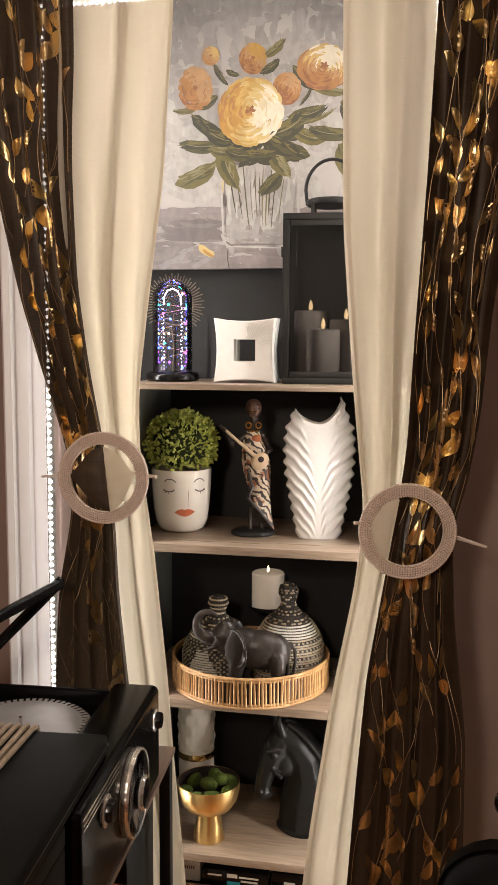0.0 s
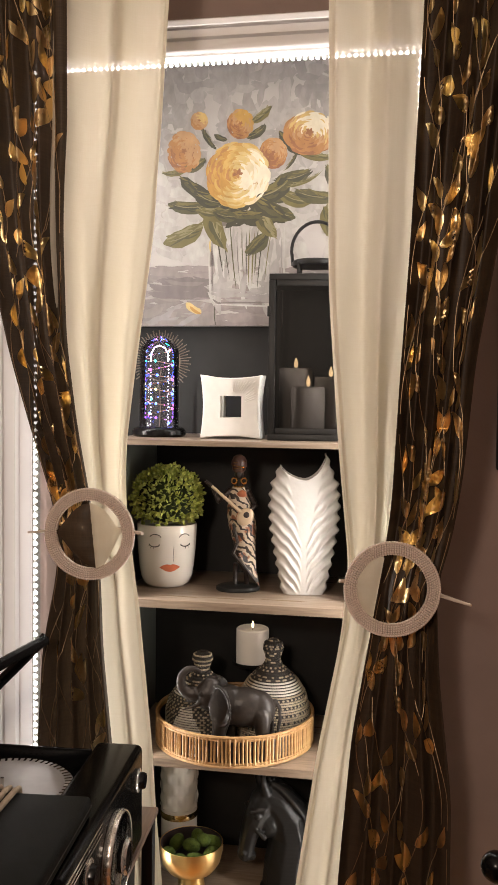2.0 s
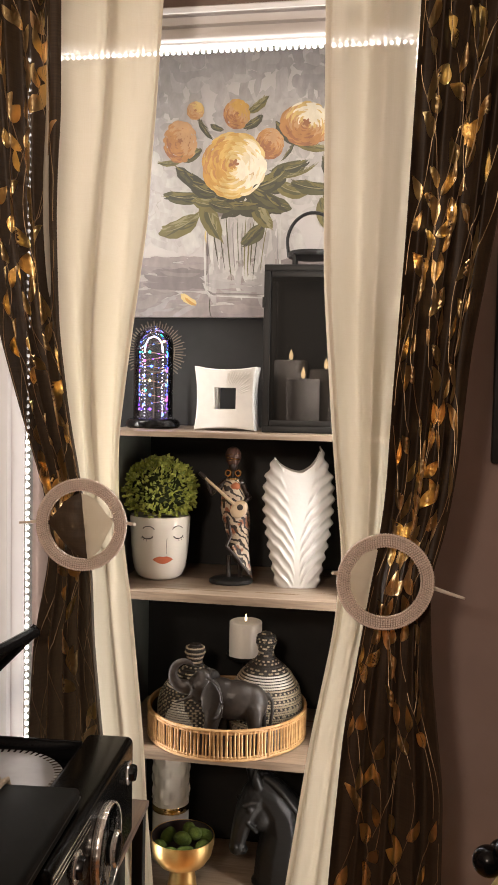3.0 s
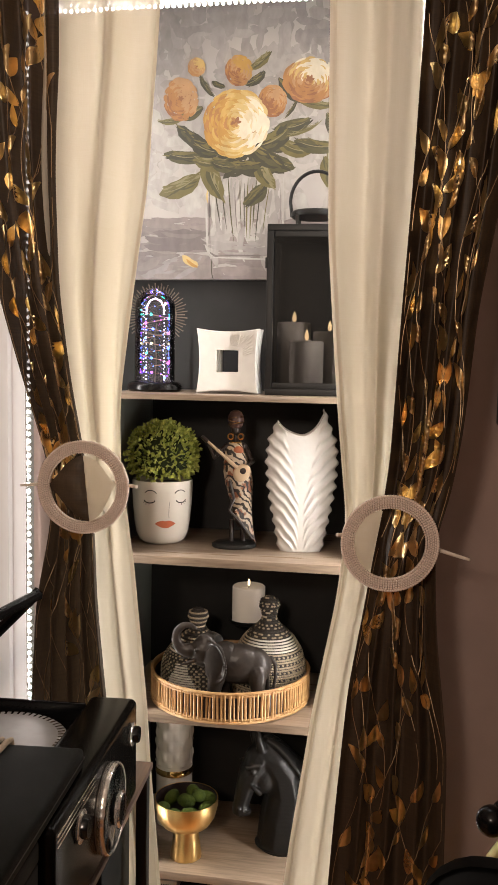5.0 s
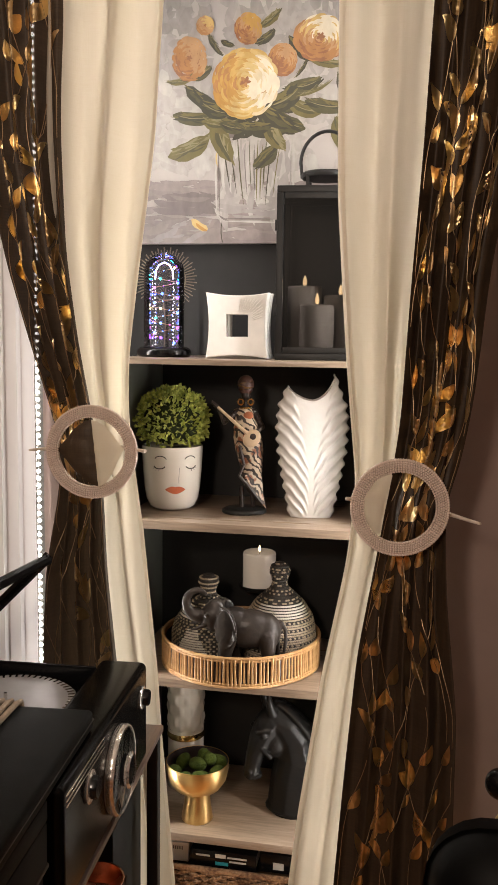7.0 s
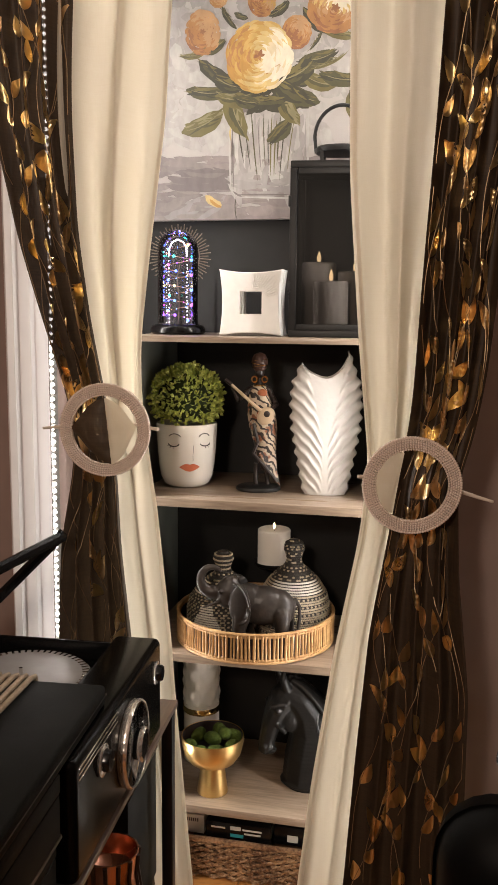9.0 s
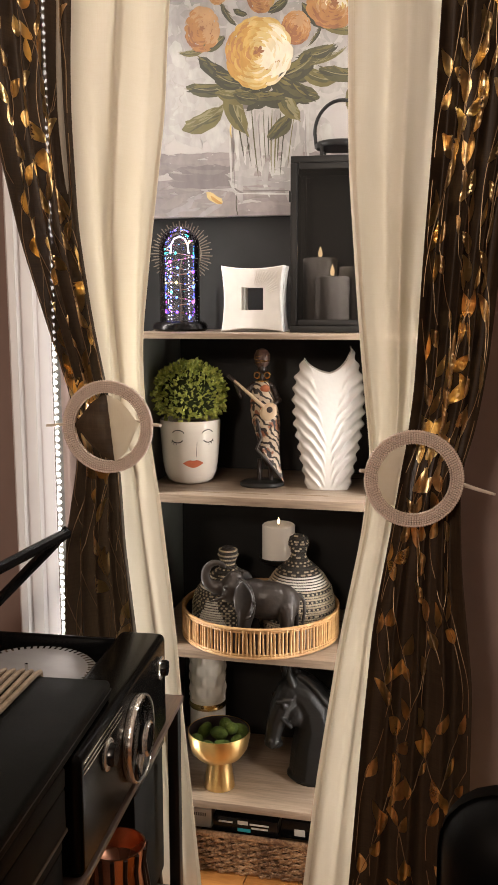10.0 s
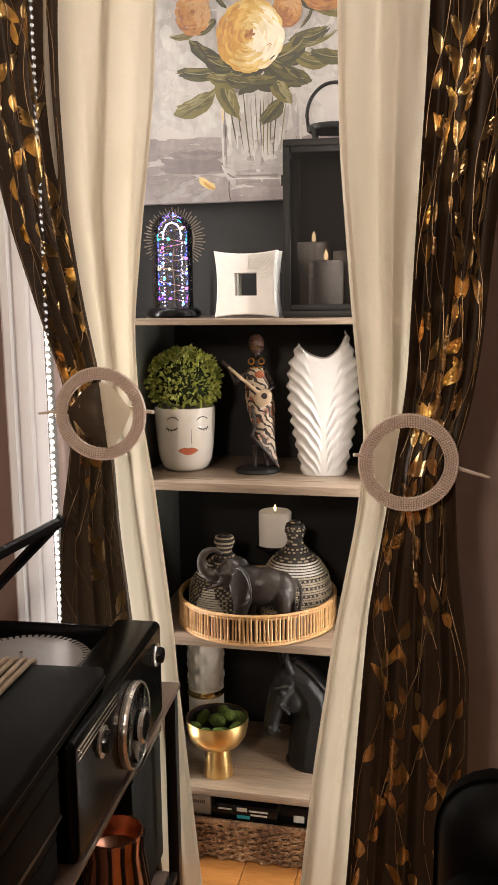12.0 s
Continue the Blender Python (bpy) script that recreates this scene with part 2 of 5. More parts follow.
def casing_profile():
    # depth towards the room against distance from the opening's edge
    return [(0.0, 0.0), (0.0, 0.018), (0.004, 0.02), (0.032, 0.02), (0.035, 0.008), (0.041, 0.008), (0.044, 0.02), (0.066, 0.022), (0.069, 0.009),
            (0.075, 0.009), (0.078, 0.026), (0.092, 0.03), (0.097, 0.026), (0.1, 0.0)]


def casing():
    bm = bmesh.new()
    path = [(-OPEN, 0.0, -1, 0), (-OPEN, HEAD, -1, 0.62), (OPR, HEAD, 0, 0.62)]
    rows = []
    for px, pz, ox, oz in path:
        rows.append([bm.verts.new((px + ox * d, WY - h, pz + oz * d)) for d, h in casing_profile()])
    for a, b in zip(rows, rows[1:]):
        for k in range(len(a) - 1):
            bm.faces.new((a[k], a[k + 1], b[k + 1], b[k]))
    return part("door_casing", bm, M_TRIM)


tagged(casing(), "white fluted door casing round the opening", "trim", "", "structure")
for n_, x0, x1, z0, z1 in (("jamb_lining_left", -OPEN, -OPEN + 0.004, 0, HEAD), ("jamb_lining_right", OPR - 0.004, OPR, 0, HEAD),
                           ("jamb_lining_head", -OPEN + 0.004, OPR - 0.004, HEAD - 0.004, HEAD)):
    slab(n_, x0, x1, WY - 0.004, 0.0 if 'head' in n_ else 0.329, z0, z1, M_TRIM if 'head' in n_ else M_WALL, label="painted lining of the opening", category="trim")


# ---- light strip ----
def light_strip():
    t = thing("light_strip", "string of small warm white bulbs round the opening", "light strip")
    runs = {"bulb_row_left": [(-OPEN + 0.009, WY - 0.036, z) for z in np.arange(0.1, 1.965, 0.0148)],
            "bulb_row_right": [(OPR - 0.009, WY - 0.036, z) for z in np.arange(0.1, 1.965, 0.0148)],
            "bulb_row_head": [(x, 0.006, HEAD - 0.008) for x in np.arange(-0.372, 0.386, 0.0125)]}
    for name, pts in runs.items():
        bm = bmesh.new()
        for x, y, z in pts:
            blob((x, y, z), 0.0041, bm, 1)
        tagged(part(name, bm, M_LED, t), "glowing warm white bulbs", "", "", "stuff")
    part("tape", box(-OPEN + 0.0045, -OPEN + 0.0065, WY - 0.042, WY - 0.006, 0.09, 1.97), M_TAPE, t)
    part("tape", box(OPR - 0.0065, OPR - 0.0045, WY - 0.042, WY - 0.006, 0.09, 1.97), M_TAPE, t)
    part("tape", box(-0.378, 0.39, 0.001, 0.012, HEAD - 0.003, HEAD - 0.001), M_TAPE, t)


light_strip()

# ---- bookcase ----
BX0, BX1, BACK = -0.245, 0.355, 0.33
SHELVES = [1.222, 0.885, 0.545, 0.199]


def bookcase():
    t = thing("bookcase", "tall black bookcase with grey-brown wood shelves in the niche", "bookcase")
    part("side_panel", box(BX0, BX0 + 0.018, 0.004, BACK, 0, 1.21, 0.001), M_CARCASS, t, "black side panel")
    part("side_panel", box(BX1 - 0.018, BX1, 0.004, BACK, 0, 1.21, 0.001), M_CARCASS, t, "black side panel")
    part("back_panel", box(-0.38, 0.394, BACK, BACK + 0.012, 0.0, 1.62, 0.001), M_BLACK, t, "black back panel")
    for z in SHELVES:
        part("shelf", box(BX0 + (0.018 if z < 1.2 else 0), BX1 - (0.018 if z < 1.2 else 0), 0.0, BACK - 0.001, z - (0.018 if z < 1.2 else 0.0115), z, 0.0012), M_SHELF, t, "grey-brown wood-grain shelf board")


bookcase()


# ---- curtains ----
class Drape:
    """A hanging cloth between two edges given by height, with folds that narrow where it is held."""

    def __init__(self, inner, outer, depth, folds, amp, phase, bulge, hold, low=1.0):
        self.a, self.b, self.d = curve_of(inner), curve_of(outer), curve_of(depth)
        self.folds, self.amp, self.phase, self.bulge, self.hold, self.low = folds, amp, phase, bulge, hold, low

    def at(self, u, z):
        a, b = self.a(z), self.b(z)
        w = 2 * math.pi * self.folds
        drift = 0.5 * math.sin(2.1 * z + self.phase) + 0.25 * math.sin(5.3 * z + 2 * self.phase)
        f = math.sin(w * u + self.phase + drift) + 0.24 * math.sin(1.9 * w * u + 1.3 * self.phase - drift) + 0.2 * math.sin(0.45 * w * u + 2.0)
        grip = math.exp(-((z - self.hold) / 0.13) ** 2)
        slack = 1.0 if z > self.hold else 1 - (1 - self.low) * min(1, (self.hold - z) / 0.15)
        y = self.d(z) - self.amp * slack * (1 - 0.45 * grip) * f
        y -= self.bulge * math.exp(-((z - self.hold) / 0.045) ** 2) * math.sin(math.pi * min(1, max(0, u)))
        x = a + (b - a) * (u + 0.25 / max(1, w) * math.cos(w * u + self.phase + drift) * math.sin(math.pi * u))
        return Vector((x, y, z))

    def normal(self, u, z):
        e = 0.003
        n = (self.at(u + e, z) - self.at(u - e, z)).cross(self.at(u, z + e) - self.at(u, z - e)).normalized()
        return n if n.y < 0 else -n

    def sheet(self, nu, nz, z0, z1):
        bm = bmesh.new()
        g = [[bm.verts.new(self.at(i / nu, z0 + (z1 - z0) * j / nz)) for i in range(nu + 1)] for j in range(nz + 1)]
        for j in range(nz):
            for i in range(nu):
                bm.faces.new((g[j][i], g[j][i + 1], g[j + 1][i + 1], g[j + 1][i]))
        return bm


def leaf_print(dr, seed, z0, z1, count, low):
    """Foil leaves on wandering stems, pressed on the cloth's folds."""
    rnd = random.Random(seed)
    leaves, stems = bmesh.new(), bmesh.new()

    def leaf(u, z, ang, length, width):
        k = max(0.02, (dr.at(u + 0.01, z) - dr.at(u - 0.01, z)).length / 0.02)
        k = min(k, 0.9)
        n, across = 8, 7
        grid = []
        for i in range(n):
            s = i / (n - 1)
            h = width * math.sin(math.pi * (0.04 + 0.92 * s) ** 0.8) * 0.5
            bend = 0.1 * length * math.sin(math.pi * s)
            row = []
            for c in range(across):
                off = bend + h * (2 * c / (across - 1) - 1)
                dx, dz = s * length * math.sin(ang) + off * math.cos(ang), s * length * math.cos(ang) - off * math.sin(ang)
                row.append((u + dx / k, z + dz))
            grid.append(row)
        if all(0.01 < p[0] < 0.99 and z0 < p[1] < z1 for row in grid for p in row):
            vs = [[leaves.verts.new(dr.at(*p) + dr.normal(*p) * 0.0013) for p in row] for row in grid]
            for a, b in zip(vs, vs[1:]):
                for c in range(across - 1):
                    leaves.faces.new((a[c], a[c + 1], b[c + 1], b[c]))

    vines = max(2, round(count / 8))
    for v in range(vines):
        home = (v + 0.5) / vines
        u, z, sway = home, z0 + rnd.uniform(-0.1, 0.05), rnd.uniform(0, 6)
        while z < z1:
            pts = []
            for s in range(rnd.randint(18, 26)):
                k = min(1.0, max(0.12, (dr.at(u + 0.01, z) - dr.at(u - 0.01, z)).length / 0.02))
                ang = 0.45 * math.sin(z * 11 + sway) - 1.2 * (u - home)
                if 0.01 < u < 0.99 and z0 < z < z1:
                    pts.append(dr.at(u, z) + dr.normal(u, z) * 0.001)
                u = min(0.97, max(0.03, u + 0.012 * math.sin(ang) / k))
                z += 0.012 * math.cos(ang)
                if s % 4 == 1 and rnd.random() < (0.8 if z > 1.0 else low):
                    side = 1 if (s // 4) % 2 else -1
                    leaf(u, z, ang * 0.6 + side * rnd.uniform(0.25, 0.7), rnd.uniform(0.035, 0.052), rnd.uniform(0.018, 0.024))
            if len(pts) > 3:
                tube(pts, 0.0007, 4, stems)
            z += rnd.uniform(0.0, 0.03)
            home = min(0.95, max(0.05, home + rnd.uniform(-0.05, 0.05)))
    return leaves, stems


def curtain(name, dr, material, z0, z1, nu, nz, label, leaves=0, seed=1, low=0.8):
    t = thing(name, label, "curtain")
    cloth = part("cloth", dr.sheet(nu, nz, z0, z1), material, t)
    if not leaves:
        hem, nz_ = bmesh.new(), 160
        rows = []
        for k in range(nz_ + 1):
            z = z0 + (z1 - z0) * k / nz_
            wide = 0.009 / max(0.05, abs(dr.b(z) - dr.a(z)))
            rows.append([hem.verts.new(dr.at(wide * c / 2, z) + dr.normal(wide * c / 2, z) * 0.0015) for c in range(3)])
        for a, b in zip(rows, rows[1:]):
            for c in range(2):
                hem.faces.new((a[c], a[c + 1], b[c + 1], b[c]))
        part("hem", hem, M_HEM, cloth, "doubled sewn edge")
    if leaves:
        lv, st = leaf_print(dr, seed, z0 + 0.02, z1 - 0.02, leaves, low)
        tagged(part("leaf_print", lv, M_FOIL, cloth), "gold and copper foil leaves", "", "", "stuff")
        tagged(part("stem_print", st, M_STEMFOIL, cloth), "thin gold foil stems", "", "", "stuff")
    return t


yl = [(0.0, -0.15), (0.6, -0.17), (1.05, -0.23), (1.7, -0.30), (2.4, -0.30)]
yr = [(0.0, -0.24), (1.0, -0.26), (1.6, -0.33), (2.4, -0.33)]


def shift(keys, d):
    return [(z, v + d) for z, v in keys]


L_OUT = [(0.02, -0.355), (0.63, -0.316), (0.83, -0.294), (0.98, -0.259), (1.05, -0.252), (1.12, -0.262), (1.24, -0.293), (1.39, -0.33), (1.56, -0.357), (2.4, -0.45)]
L_MID = [(0.02, -0.12), (0.65, -0.164), (0.83, -0.173), (0.98, -0.173), (1.13, -0.188), (1.26, -0.206), (1.41, -0.22), (1.6, -0.22), (1.77, -0.21), (2.4, -0.215)]
L_IN = [(0.02, -0.055), (0.52, -0.094), (0.68, -0.102), (0.87, -0.113), (1.0, -0.121), (1.11, -0.13), (1.22, -0.124), (1.39, -0.097), (1.6, -0.06), (1.77, -0.045), (2.4, -0.01)]
R_OUT = [(0.02, 0.48), (0.42, 0.471), (0.63, 0.469), (0.84, 0.444), (1.0, 0.436), (1.07, 0.457), (1.18, 0.473), (1.38, 0.488), (1.57, 0.518), (2.4, 0.6)]
R_MID = [(0.02, 0.245), (0.2, 0.261), (0.51, 0.281), (0.73, 0.298), (0.9, 0.325), (1.04, 0.346), (1.13, 0.358), (1.35, 0.368), (1.56, 0.38), (1.93, 0.394), (2.4, 0.4)]
R_IN = [(0.02, 0.155), (0.17, 0.17), (0.4, 0.195), (0.68, 0.235), (0.89, 0.274), (1.02, 0.287), (1.07, 0.282), (1.24, 0.267), (1.49, 0.249), (1.74, 0.245), (2.4, 0.236)]
RING_L, RING_R = (-0.182, -0.262, 1.061), (0.362, -0.295, 0.994)
d_left = Drape(L_MID, L_OUT, yl, 4.3, 0.0125, 0.4, 0.036, RING_L[2])
s_left = Drape(L_IN, shift(L_MID, -0.036), shift(yl, 0.045), 2.1, 0.027, 1.9, 0.036, RING_L[2], 0.2)
d_right = Drape(R_MID, R_OUT, yr, 4.0, 0.0135, 2.2, 0.036, RING_R[2], 0.8)
s_right = Drape(R_IN, shift(R_MID, 0.02), shift(yr, 0.042), 2.0, 0.022, 0.9, 0.036, RING_R[2], 0.25)


def gather(name, cloth_of, material, c, apex, top, foot):
    """A pinched corner of cloth drawn through the ring and held by the pin's end."""
    bm, n = bmesh.new(), 16
    apex, top, foot = (Vector((p[0], 0, p[1])) for p in (apex, top, foot))
    g = []
    for i in range(n + 1):
        row = []
        for j in range(n + 1 - i):
            a, b = i / n, j / n
            k = 1 - a - b
            p = apex * a + top * b + foot * k
            puff = (27 * a * b * k) ** 0.5
            side = 4 * a * (1 - a)
            p.x += 0.009 * side * abs(b - k) * (1 if apex.x > 0 else -1)
            p.z += 0.009 * side * (b - k)
            p.y = -0.007 * a - 0.012 * (1 - a) - 0.008 * puff - 0.0007 * math.sin(15 * (b - k) * (1 - 0.5 * a))
            row.append(bm.verts.new(p + Vector(c)))
        g.append(row)
    for i in range(n):
        for j in range(n - i):
            bm.faces.new((g[i][j], g[i + 1][j], g[i][j + 1]))
            if j < n - i - 1:
                bm.faces.new((g[i + 1][j], g[i + 1][j + 1], g[i][j + 1]))
    bmesh.ops.recalc_face_normals(bm, faces=bm.faces)
    return part(name, bm, material, cloth_of)


sheer_l = curtain("sheer_curtain", s_left, M_SHEER, 0.02, 2.4, 90, 150, "cream voile curtain gathered by a beaded ring")
sheer_r = curtain("sheer_curtain", s_right, M_SHEER, 0.02, 2.4, 90, 150, "cream voile curtain held back by a beaded ring")
dark_l = curtain("patterned_curtain", d_left, M_DARK, 0.02, 2.4, 170, 150, "dark brown curtain with gold foil leaves", 78, 4, 0.22)
curtain("patterned_curtain", d_right, M_DARK2, 0.02, 2.4, 170, 150, "dark brown curtain with gold foil leaf sprays", 62, 9, 0.55)
gather("gathered_fold", sheer_l, M_SHEER, (-0.180, -0.268, 1.063), (0.063, 0.008), (0.004, 0.058), (0.016, -0.06))
gather("gathered_fold", sheer_r, M_SHEER, (0.362, -0.297, 0.996), (-0.066, 0.012), (-0.013, 0.055), (-0.03, -0.046))
gather("gathered_fold", dark_l, M_DARK, (-0.180, -0.266, 1.063), (-0.064, 0.002), (0.003, 0.058), (0.015, -0.06))

# ---- more materials ----
M_WHITE = mat("white_glaze", (0.66, 0.65, 0.625), 0.08, grain=0.05, scale=20, coat=1.0, bump=0.3, bump_scale=85)
M_CERAM = mat("ivory_glaze", (0.82, 0.78, 0.7), 0.1, grain=0.05, scale=20, coat=0.4)
M_MATTWHITE = mat("matt_white_resin", (0.86, 0.85, 0.82), 0.5, grain=0.08, scale=60, bump=0.2)
M_INK = mat("dark_ink", (0.03, 0.02, 0.018), 0.4)
M_LIP = mat("coral_lip_paint", (0.62, 0.17, 0.08), 0.35, grain=0.2, scale=90)
M_BLKMETAL = mat("black_metal", (0.012, 0.0118, 0.0115), 0.45, 0.0, spec=0.3, grain=0.3, scale=60)
M_GLOSSBLK = mat("gloss_black", (0.005, 0.005, 0.0055), 0.2, grain=0.3, scale=30, spec=0.27)
M_PLAYER = mat("black_lacquer", (0.004, 0.0037, 0.0033), 0.24, grain=0.3, scale=30, spec=0.07)
M_CHAIR = mat("dark_leather", (0.0025, 0.0024, 0.0024), 0.5, spec=0.12, grain=0.3, scale=60, bump=0.2)
M_LEATHER = mat("black_leatherette", (0.005, 0.0058, 0.005), 0.6, spec=0.14, grain=0.3, scale=90, bump=0.25, bump_scale=700)
M_RESIN = mat("black_resin", (0.016, 0.0155, 0.015), 0.4, spec=0.4, grain=0.4, scale=40, bump=0.1)
M_HIDE = mat("rubbed_black_resin", (0.014, 0.0125, 0.0115), 0.36, spec=0.4, colour2=(0.05, 0.04, 0.034), scale=70, bump=0.2, bump_scale=160, sharp=0.4)
M_EDGING = mat("brown_metal_edging", (0.16, 0.12, 0.085), 0.35, 0.8, grain=0.4, scale=80)
M_GREYEDGE = mat("dry_brushed_resin", (0.16, 0.14, 0.13), 0.45, grain=0.4, scale=120)
M_GOLD = mat("brushed_gold", (0.85, 0.6, 0.25), 0.33, 1.0, grain=0.06, scale=60, stretch=(1, 1, 3))
M_GOLDTRIM = mat("gold_band", (0.85, 0.6, 0.25), 0.18, 1.0, grain=0.1)
M_CHROME = mat("chrome", (0.75, 0.72, 0.68), 0.1, 1.0, grain=0.05)
M_MOSS = mat("moss", (0.09, 0.13, 0.012), 0.95, colour2=(0.03, 0.055, 0.005), scale=320, bump=1.0)
M_LEAFGREEN = mat("boxwood_leaf", (0.58, 0.62, 0.16), 0.42, colour2=(0.2, 0.26, 0.04), scale=60, island=0.8)
M_LEAFSHADE = mat("boxwood_inner_shade", (0.018, 0.03, 0.006), 0.9, grain=0.3)
M_GREYWAX = mat("grey_wax", (0.5, 0.46, 0.42), 0.55, grain=0.1, scale=30)
M_CANDLE2 = mat("lit_ivory_wax", (0.84, 0.78, 0.68), 0.45, grain=0.06, scale=30)
M_CANDLE2.node_tree.nodes["Principled BSDF"].inputs["Emission Color"].default_value = (1.0, 0.82, 0.66, 1)
M_CANDLE2.node_tree.nodes["Principled BSDF"].inputs["Emission Strength"].default_value = 0.1
M_FLAME = glow("candle_flame", (1.0, 0.7, 0.38), 4.0)
M_CANE = mat("honey_rattan", (0.66, 0.43, 0.2), 0.45, colour2=(0.36, 0.18, 0.06), scale=70, bump=0.3, sharp=0.35)
M_CANEDARK = mat("rattan_base", (0.12, 0.065, 0.03), 0.6, grain=0.4, scale=50, bump=0.2)
M_COILB = mat("black_palm_coil", (0.045, 0.038, 0.033), 0.55, grain=0.4, scale=200, bump=0.3)
M_COILG = mat("straw_coil", (0.52, 0.43, 0.31), 0.6, colour2=(0.3, 0.235, 0.16), scale=160, bump=0.3)
M_COILW = mat("white_palm_coil", (0.8, 0.76, 0.68), 0.6, colour2=(0.55, 0.5, 0.43), scale=160, bump=0.3)
M_SEAGRASS = mat("seagrass", (0.42, 0.26, 0.14), 0.7, colour2=(0.12, 0.06, 0.03), scale=150, bump=0.6, sharp=0.2)
M_PAPER = mat("book_paper", (0.62, 0.58, 0.5), 0.7, grain=0.2, scale=200, stretch=(1, 1, 8))
M_PAGE = mat("book_cover_white", (0.6, 0.57, 0.52), 0.5, grain=0.1)
M_TEAL = mat("teal_print", (0.02, 0.28, 0.33), 0.5)
M_ROPE = mat("cotton_rope", (0.5, 0.41, 0.3), 0.8, colour2=(0.3, 0.23, 0.16), scale=300, bump=0.5)
M_PLATTER = mat("grey_platter_mat", (0.32, 0.31, 0.3), 0.4, 0.3, grain=0.15, scale=40)
M_COPPER = mat("copper", (0.8, 0.42, 0.28), 0.28, 1.0, grain=0.2, scale=40)
M_SKIN = mat("dark_painted_resin", (0.022, 0.013, 0.01), 0.35, grain=0.3, scale=60)
M_DRESS = mat("painted_dress", (0.5, 0.4, 0.29), 0.5, colour2=(0.02, 0.012, 0.008), scale=95, bump=0.4, sharp=0.07)


def inked_lines(m, dark):
    """Wandering brush lines over a painted cloth."""
    n, l = m.node_tree.nodes, m.node_tree.links
    b = n["Principled BSDF"]
    co, wave, rng, mix, tint = n.new("ShaderNodeTexCoord"), n.new("ShaderNodeTexWave"), n.new("ShaderNodeMapRange"), n.new("ShaderNodeMix"), n.new("ShaderNodeMix")
    wave.bands_direction = "DIAGONAL"
    wave.inputs["Scale"].default_value, wave.inputs["Distortion"].default_value = 34.0, 9.0
    wave.inputs["Detail"].default_value, wave.inputs["Detail Scale"].default_value = 2.0, 1.4
    rng.inputs[1].default_value, rng.inputs[2].default_value = 0.3, 0.42
    mix.data_type = tint.data_type = "RGBA"
    blot = n.new("ShaderNodeTexNoise")
    blot.inputs["Scale"].default_value = 42.0
    spread = n.new("ShaderNodeMapRange")
    spread.inputs[1].default_value, spread.inputs[2].default_value = 0.56, 0.62
    l.new(co.outputs["Object"], blot.inputs[0])
    l.new(blot.outputs[0], spread.inputs[0])
    l.new(spread.outputs[0], tint.inputs[0])
    tint.inputs[6].default_value, tint.inputs[7].default_value = (0.47, 0.38, 0.28, 1), (0.23, 0.085, 0.04, 1)
    l.new(co.outputs["Object"], wave.inputs[0])
    l.new(wave.outputs[1], rng.inputs[0])
    l.new(rng.outputs[0], mix.inputs[0])
    mix.inputs[6].default_value = (*dark, 1)
    l.new(tint.outputs[2], mix.inputs[7])
    l.new(mix.outputs[2], b.inputs["Base Color"])


inked_lines(M_DRESS, (0.018, 0.011, 0.008))
M_ORANGE = mat("orange_paint", (0.42, 0.13, 0.05), 0.5, grain=0.3, scale=80)
M_WRAP = mat("brown_headwrap", (0.07, 0.03, 0.02), 0.45, grain=0.4, scale=90, bump=0.2)
M_LUTE = mat("cream_lute", (0.55, 0.42, 0.28), 0.4, grain=0.2, scale=50)
M_STICK = mat("bronze_rays", (0.17, 0.135, 0.1), 0.4, 0.6, grain=0.3, scale=100)
M_WALNUT = mat("table_top_board", (0.17, 0.12, 0.095), 0.3, colour2=(0.09, 0.062, 0.05), scale=30, stretch=(9, 0.8, 9))


def clear_mat(name, tint, gloss_rough, gloss):
    m = bpy.data.materials.new(name)
    m.use_nodes = True
    n, l = m.node_tree.nodes, m.node_tree.links
    tp, gl, mx, fr = n.new("ShaderNodeBsdfTransparent"), n.new("ShaderNodeBsdfGlossy"), n.new("ShaderNodeMixShader"), n.new("ShaderNodeFresnel")
    tp.inputs[0].default_value = (*tint, 1)
    gl.inputs["Roughness"].default_value = gloss_rough
    gl.inputs[0].default_value = (gloss, gloss, gloss, 1)
    fr.inputs[0].default_value = 1.45
    l.new(fr.outputs[0], mx.inputs[0])
    l.new(tp.outputs[0], mx.inputs[1])
    l.new(gl.outputs[0], mx.inputs[2])
    l.new(mx.outputs[0], n["Material Output"].inputs[0])
    return m


M_HORSE = mat("black_bust_resin", (0.01, 0.0098, 0.0095), 0.4, spec=0.3, grain=0.4, scale=45, bump=0.3)
M_BRIGHT = mat("knurled_silver", (0.85, 0.82, 0.77), 0.22, 0.75, grain=0.1, scale=60)
M_DIALPLATE = mat("satin_dial_metal", (0.42, 0.39, 0.36), 0.25, 0.6, grain=0.2, scale=60)
M_GLASS = clear_mat("clear_glass", (0.93, 0.93, 0.93), 0.03, 1.0)
M_SMOKE = clear_mat("fine_black_mesh", (0.4, 0.39, 0.38), 0.35, 0.12)
M_ACRYL = clear_mat("clear_acrylic", (0.9, 0.9, 0.9), 0.05, 0.8)
FAIRY = [glow("fairy_bulb", c, s) for c, s in (((0.06, 0.14, 1.0), 7), ((0.8, 0.08, 0.6), 3.5), ((0.04, 0.75, 0.6), 3.5), ((0.85, 0.72, 0.95), 2.0), ((0.25, 0.06, 1.0), 5), ((0.9, 0.75, 0.3), 3))]


